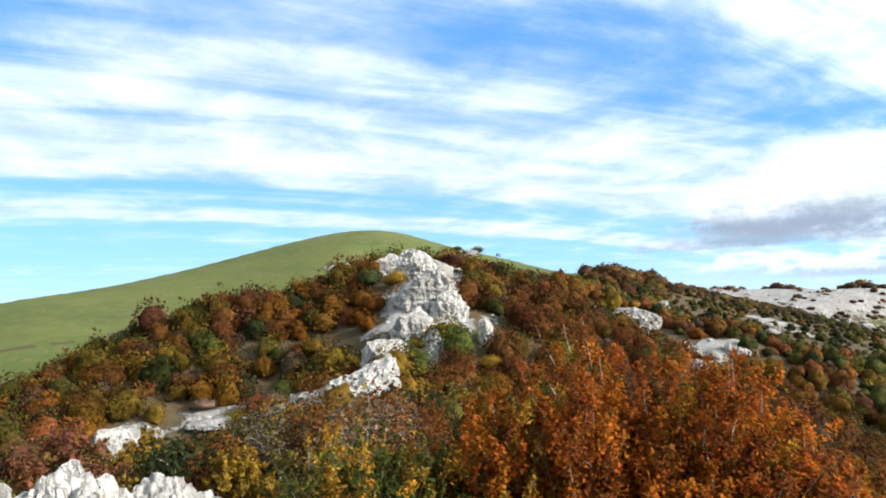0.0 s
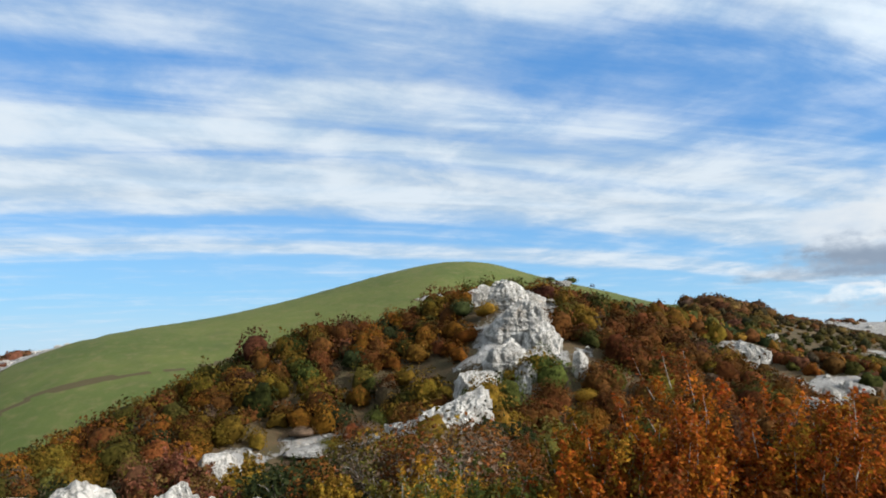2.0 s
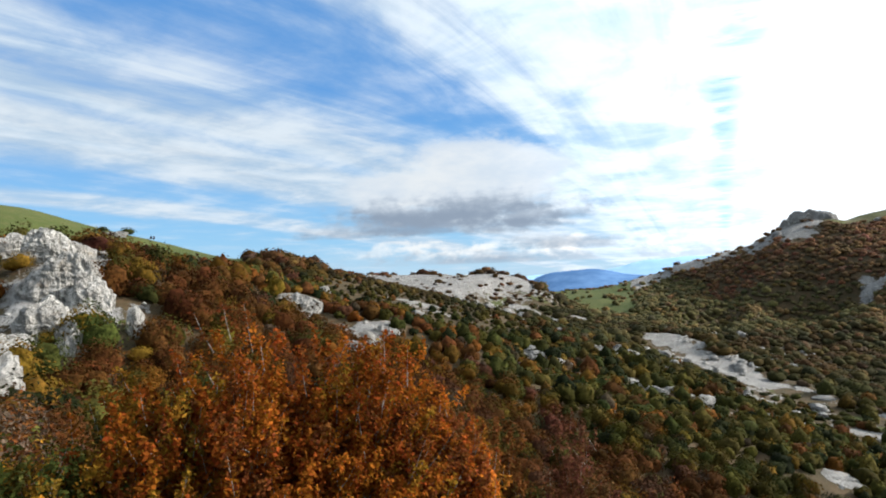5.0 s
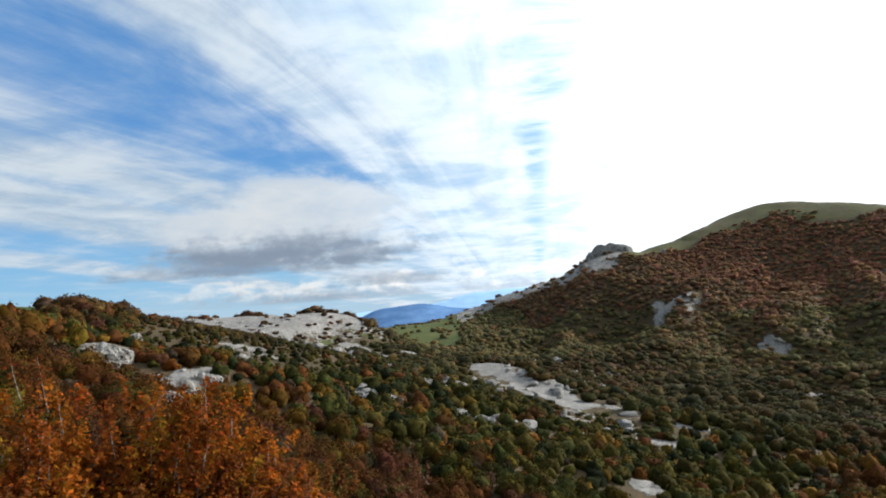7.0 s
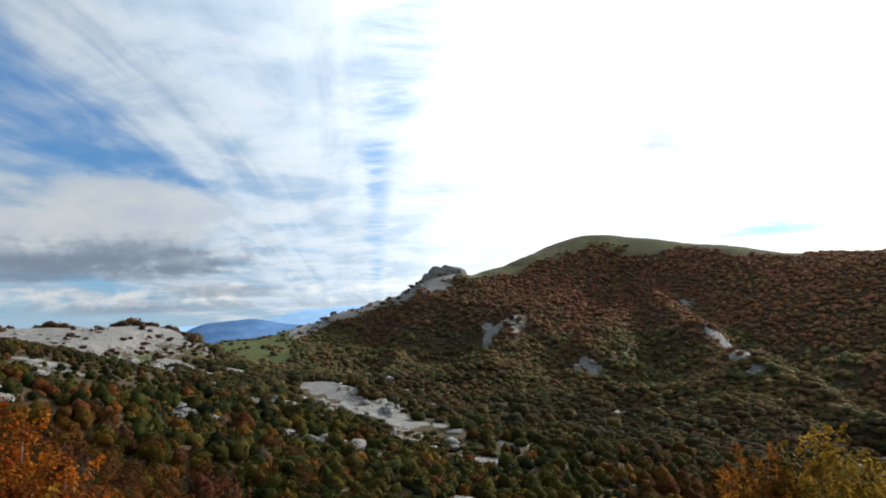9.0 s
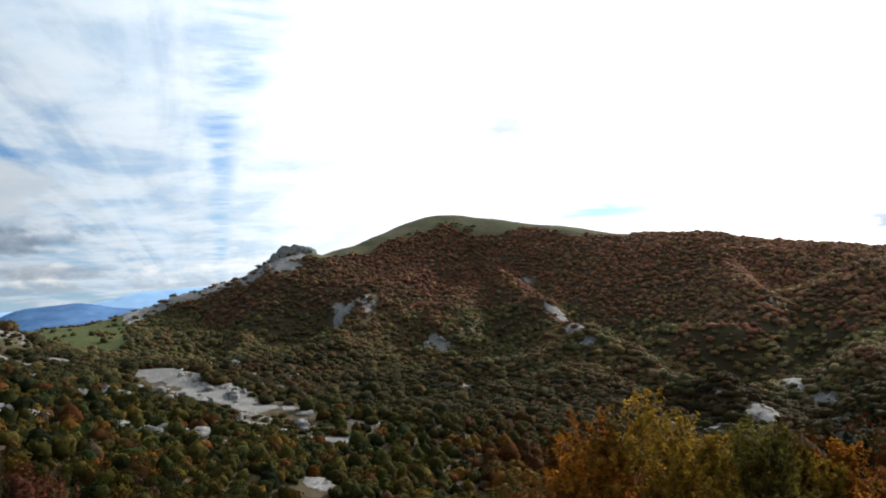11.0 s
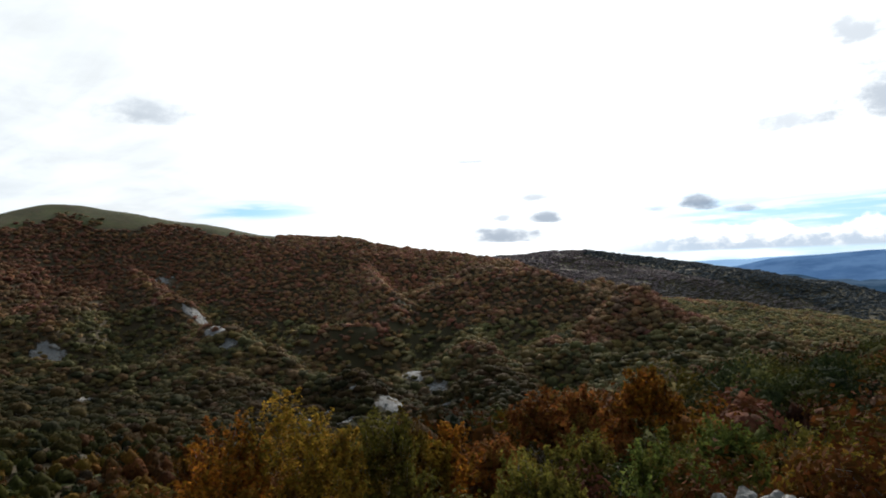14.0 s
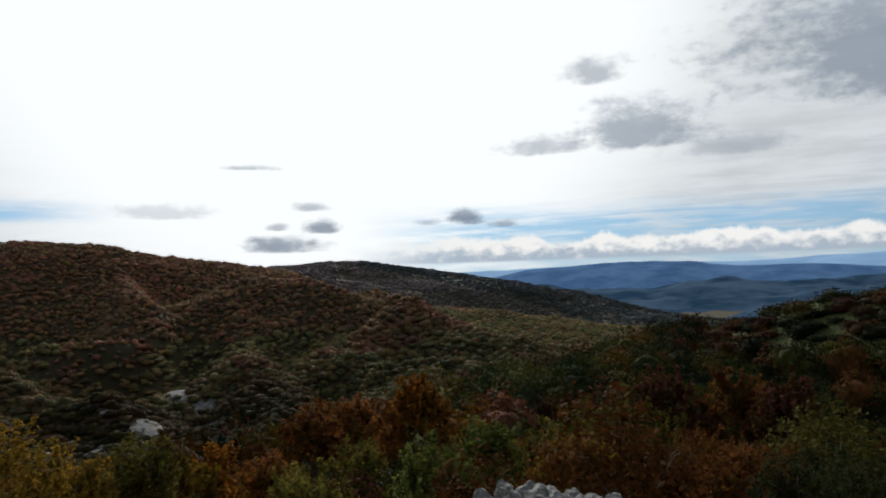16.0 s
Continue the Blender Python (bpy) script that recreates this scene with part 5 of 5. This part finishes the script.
# ---- loose stones on the bare ground ----
def build_loose_stones():
    """Boulders past counting on the limestone pavement."""
    shapes = []
    for k in range(5):
        bm = bmesh.new()
        bmesh.ops.create_icosphere(bm, subdivisions=2, radius=1.0)
        for v in bm.verts:
            v.co *= 0.75 + 0.5 * noise.fractal(v.co * 0.9 + Vector((k * 7.1, 0, 0)), 1.0, 2.0, 3)
            v.co.z *= 0.7
        shapes.append((np.array([v.co[:] for v in bm.verts]), np.array([[v.index for v in f.verts] for f in bm.faces])))
        bm.free()
    t = np.radians(rng.uniform(-150, 55, 60000))
    r = 70 * (9.5 ** rng.random(60000))
    x, y = -r * np.sin(t), r * np.cos(t)
    h, hill = land(x, y)
    turf, rock, soil, wood = cover_of(x, y, h, hill)
    keep = (rock > 0.42) & (rng.random(len(x)) < (rock - 0.3) * np.where(hill == HILLS.index("karst"), 0.12, 0.9))
    x, y, h, r = x[keep][:1100], y[keep][:1100], h[keep][:1100], r[keep][:1100]
    vs, fs, base = [], [], 0
    for i in range(len(x)):
        sv, sf = shapes[i % 5]
        s = r[i] * 0.0035 * rng.uniform(0.5, 1.8)
        a = rng.uniform(0, 6.28)
        c, d = math.cos(a), math.sin(a)
        sx = s * rng.uniform(0.8, 1.6)
        vs.append(np.stack([(sv[:, 0] * c - sv[:, 1] * d) * sx + x[i], (sv[:, 0] * d + sv[:, 1] * c) * s + y[i], sv[:, 2] * s + h[i] + 0.15 * s], 1))
        fs.append(sf + base)
        base += len(sv)
    me = mesh_of("loose_stones", np.vstack(vs), np.vstack(fs), STONE)
    tagged(new("loose_stones", me), "pale limestone boulders scattered over the bare pavement", "boulders", kind="stuff")


build_loose_stones()


def build_karst_blocks():
    """Weathered blocks past counting that stand out of the scrub below the limestone plateau."""
    rg = np.random.default_rng(31)
    blocks = [rock_mesh("block", 200 + k, (1.0, 0.8, 0.55), 3, 1.0, STONE_DULL, 0.25, 0.45) for k in range(5)]
    shapes = []
    for me in blocks:
        co = np.zeros(len(me.vertices) * 3)
        me.vertices.foreach_get("co", co)
        shapes.append((co.reshape(-1, 3), np.array([p.vertices[:] for p in me.polygons])))
        bpy.data.meshes.remove(me)
    t = np.radians(rg.uniform(-58, -25, 1500))
    r = rg.uniform(225, 430, 1500)
    x, y = -r * np.sin(t), r * np.cos(t)
    h, hill = land(x, y)
    keep = (fbm(x, y, 26, 3, 91) > 0.12) & (h > -58) & (h < -14)
    x, y, h = x[keep][:170], y[keep][:170], h[keep][:170]
    vs, fs, base = [], [], 0
    for i in range(len(x)):
        sv, sf = shapes[i % 5]
        s, a = rg.uniform(1.2, 3.4), rg.uniform(0, 6.28)
        c, d = math.cos(a), math.sin(a)
        wide_by = s * rg.uniform(0.9, 1.7)
        vs.append(np.stack([(sv[:, 0] * c - sv[:, 1] * d) * wide_by + x[i], (sv[:, 0] * d + sv[:, 1] * c) * wide_by + y[i], sv[:, 2] * s + h[i] + 0.35 * s], 1))
        fs.append(sf + base)
        base += len(sv)
    me = mesh_of("karst_blocks", np.vstack(vs), np.vstack(fs), STONE_DULL, smooth=True)
    tagged(new("karst_blocks", me), "grey limestone blocks standing out of the low scrub", "boulders", kind="stuff")


build_karst_blocks()

# ---- trees that stand close below the summit ----
NAMED = {"RUST": (RUST, "rust-brown"), "ORANGE": (ORANGE, "orange"), "OCHRE": (OCHRE, "ochre-yellow"), "OLIVE": (OLIVE, "olive-green"), "GREEN": (GREEN, "green"),
         "DARK": (DARK, "dark green"), "TWIG": (TWIG, "nearly bare grey-brown"), "MAROON": (MAROON, "maroon-red")}


def leafy_tree(name, label, seed, x, y, wide, tall, tints, twigs, leaves, leaf):
    """A tree near enough for its twigs and single leaves: forked trunk, limbs, twigs, leaves along the twigs."""
    rg = np.random.default_rng(seed)
    ground_z = float(land(float(x), float(y))[0])
    ob = tagged(new(name), label, "tree", "trees below the summit")
    ob.matrix_basis = pose(x, y, ground_z - 0.1)
    pieces, ends = limbs(seed, tall * (0.68 if leaves > 9000 else 0.55), wide * 0.36, 13, (0.009 * tall + 0.018) * (1.0 if leaves > 9000 else 0.6))
    # leafy shoots over the outer part of the crown, gathered in boughs with gaps between them
    boughs = max(14, twigs // 9)
    out = rg.normal(size=(boughs, 3))
    out[:, 2] = np.where(out[:, 2] < -0.25, -out[:, 2], out[:, 2])
    out /= np.linalg.norm(out, axis=1)[:, None]
    bough = rg.integers(0, boughs, twigs)
    way = out[bough] + 0.2 * rg.normal(size=(twigs, 3))
    way /= np.linalg.norm(way, axis=1)[:, None]
    reach = (rg.uniform(0.7, 1.02, boughs)[bough] * rg.uniform(0.5, 1.04, twigs) ** 0.6)[:, None]
    size = np.array([wide * 0.5, wide * 0.5, tall * 0.5])
    b = np.array([0, 0, tall * 0.5]) + way * reach * size
    length = rg.uniform(0.35, 0.8, (twigs, 1)) * min(1.2, wide / 5)
    a = b - (way * 0.75 + np.array([0, 0, 0.62]) + 0.3 * rg.normal(size=(twigs, 3))) * length
    twig_tubes = []
    for s, e in zip(a[::2], b[::2]):
        s, e = Vector(s), Vector(e)
        twig_tubes.append(tube([s, s.lerp(e, 0.5) + Vector((0, 0, -0.04)), e], [0.012, 0.008, 0.003], 3))
    v, f = joined(pieces)
    part("trunk", mesh_of("trunk", v, f, BARK, smooth=True), ob, "pale grey branching trunk")
    v, f = joined(twig_tubes)
    twig_part = part("twig_spray", mesh_of("twig_spray", v, f, BARK, smooth=True), ob)
    tagged(twig_part, "thin pale grey twigs", kind="stuff")
    pick = rg.integers(0, twigs, leaves)
    along = rg.uniform(0.15, 1.05, (leaves, 1))
    c = a[pick] + (b - a)[pick] * along + rg.normal(size=(leaves, 3)) * (0.1 - 0.05 * along) * np.clip(wide / 5, 0.6, 1.3)
    normal = rg.normal(size=(leaves, 3)) + 0.9 * way[pick]
    normal[:, 2] = np.abs(normal[:, 2]) + 0.2
    normal /= np.linalg.norm(normal, axis=1)[:, None]
    lv, lf = leaf_quads(c, normal, leaf, rg)
    hue = rg.integers(0, len(tints), boughs)[bough]
    hue = np.where(rg.random(twigs) < 0.35, rg.integers(0, len(tints), twigs), hue)
    tone = np.array(tints)[hue][pick] * rg.uniform(0.7, 1.3, (leaves, 1))
    part("crown", mesh_of("crown", lv, lf, LEAVES_NEAR, np.repeat(tone, 4, 0)), ob)
    return ob


BRIGHT, FLAME, COPPER, GOLD = (0.47, 0.15, 0.016), (0.38, 0.1, 0.014), (0.22, 0.07, 0.018), (0.4, 0.2, 0.022)
leafy_tree("beech_tree", "bright orange autumn beech with pale bare twigs below the summit", 11, 2.5, 11.7, 4.6, 7.6, [BRIGHT, FLAME, COPPER, FLAME, BRIGHT], 640, 44000, 0.044)
leafy_tree("beech_tree", "orange and rust beech in full autumn colour below the summit", 12, 4.3, 11.4, 4.4, 7.9, [FLAME, BRIGHT, COPPER, FLAME, GOLD], 640, 44000, 0.044)
leafy_tree("beech_tree", "copper and orange beech standing on the slope below the summit", 15, 5.7, 11.1, 3.2, 7.1, [FLAME, COPPER, BRIGHT, COPPER], 320, 20000, 0.044)
leafy_tree("beech_tree", "gold and orange beech with dense leaves below the summit", 14, 0.9, 11.7, 3.8, 6.5, [GOLD, BRIGHT, OCHRE, COPPER, FLAME], 420, 26000, 0.044)
leafy_tree("beech_tree", "yellow-green beech turning orange beside the rocky summit", 13, -1.2, 10.9, 4.0, 4.7, [GOLD, OCHRE, (0.14, 0.14, 0.03), GREEN, GREEN], 420, 26000, 0.042)


def build_placed():
    for k, (x, y, wide, tall, tone) in enumerate(PLACED):
        tint, word = NAMED[tone]
        r0 = math.hypot(x, y)
        # backlight painted into the leaf tints, strongest near the sun's bearing
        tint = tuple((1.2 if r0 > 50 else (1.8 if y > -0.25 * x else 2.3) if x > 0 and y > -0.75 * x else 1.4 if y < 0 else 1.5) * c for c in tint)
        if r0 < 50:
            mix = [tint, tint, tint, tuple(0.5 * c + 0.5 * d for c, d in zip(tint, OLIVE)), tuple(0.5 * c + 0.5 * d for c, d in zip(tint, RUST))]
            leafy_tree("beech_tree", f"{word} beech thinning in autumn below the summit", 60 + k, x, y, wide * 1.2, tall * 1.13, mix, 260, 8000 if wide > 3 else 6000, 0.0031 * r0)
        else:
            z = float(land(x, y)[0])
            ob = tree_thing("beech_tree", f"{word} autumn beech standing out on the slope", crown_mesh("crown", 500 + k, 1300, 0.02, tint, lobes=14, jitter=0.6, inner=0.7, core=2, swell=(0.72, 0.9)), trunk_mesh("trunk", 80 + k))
            tall = min(tall, wide * 1.5)
            ob.matrix_basis = pose(x, y, z - 0.2) @ Matrix.Diagonal((wide * 1.2, wide * 1.2, tall * 1.1, 1))


build_placed()


# ---- rocks of the summit ----
def summit_rocks():
    for k, (turn, dist, size, top) in enumerate(((36.5, 6.2, (0.55, 0.5, 0.5), 0.46), (30.5, 6.0, (0.5, 0.45, 0.6), 0.44), (33.0, 5.3, (0.6, 0.5, 0.5), 0.2), (26.5, 5.9, (0.42, 0.4, 0.5), 0.3),
                                                 (23.2, 6.0, (0.36, 0.36, 0.42), 0.26), (28.0, 5.2, (0.6, 0.5, 0.45), 0.1), (20.5, 6.4, (0.3, 0.4, 0.35), 0.0), (41.0, 5.8, (0.6, 0.6, 0.6), 0.48))):
        x, y = plan(turn, dist)
        ob = new("summit_rock", rock_mesh("summit_rock", 90 + k, size, 5 if k in (1, 3, 4, 0) else 4, 1.2, STONE_NEAR, 0.3, 0.16))
        ob.matrix_basis = pose(x, y, top - 0.07 - size[2] * 0.9, 0, 0, k * 47)
        tagged(ob, "sharp weathered white limestone rock on the summit", "rock", "rocks on the summit")


summit_rocks()


def stone_heap():
    """A rough line of piled stones a few steps below the summit."""
    rg = random.Random(5)
    heap = tagged(new("stone_heap"), "low heap of loose grey limestone blocks below the summit", "stone heap")
    meshes = [rock_mesh("stone", 130 + k, (0.13, 0.1, 0.085), 3, 1.0, STONE_NEAR, 0.12, 0.09) for k in range(6)]
    ax, ay = plan(-122.3, 8.3)
    bx, by = plan(-135.5, 7.7)
    for k in range(230):
        t, layer = rg.random(), k % 4
        x, y = ax + (bx - ax) * t + rg.uniform(-0.3, 0.3), ay + (by - ay) * t + rg.uniform(-0.3, 0.3)
        z = float(land(x, y)[0])
        top = -1.2 + 0.13 * math.sin(t * 3.1) + 0.02 * math.sin(t * 19)
        z = z + (top - z) * (layer + 0.6) / 3.6 - 0.04
        ob = part("stone", meshes[k % 6], heap)
        s = rg.uniform(0.7, 1.25)
        ob.matrix_basis = pose(x, y, z, rg.uniform(-20, 20), rg.uniform(-20, 20), rg.uniform(0, 360)) @ Matrix.Diagonal((s, s, s * rg.uniform(0.8, 1.3), 1))


stone_heap()
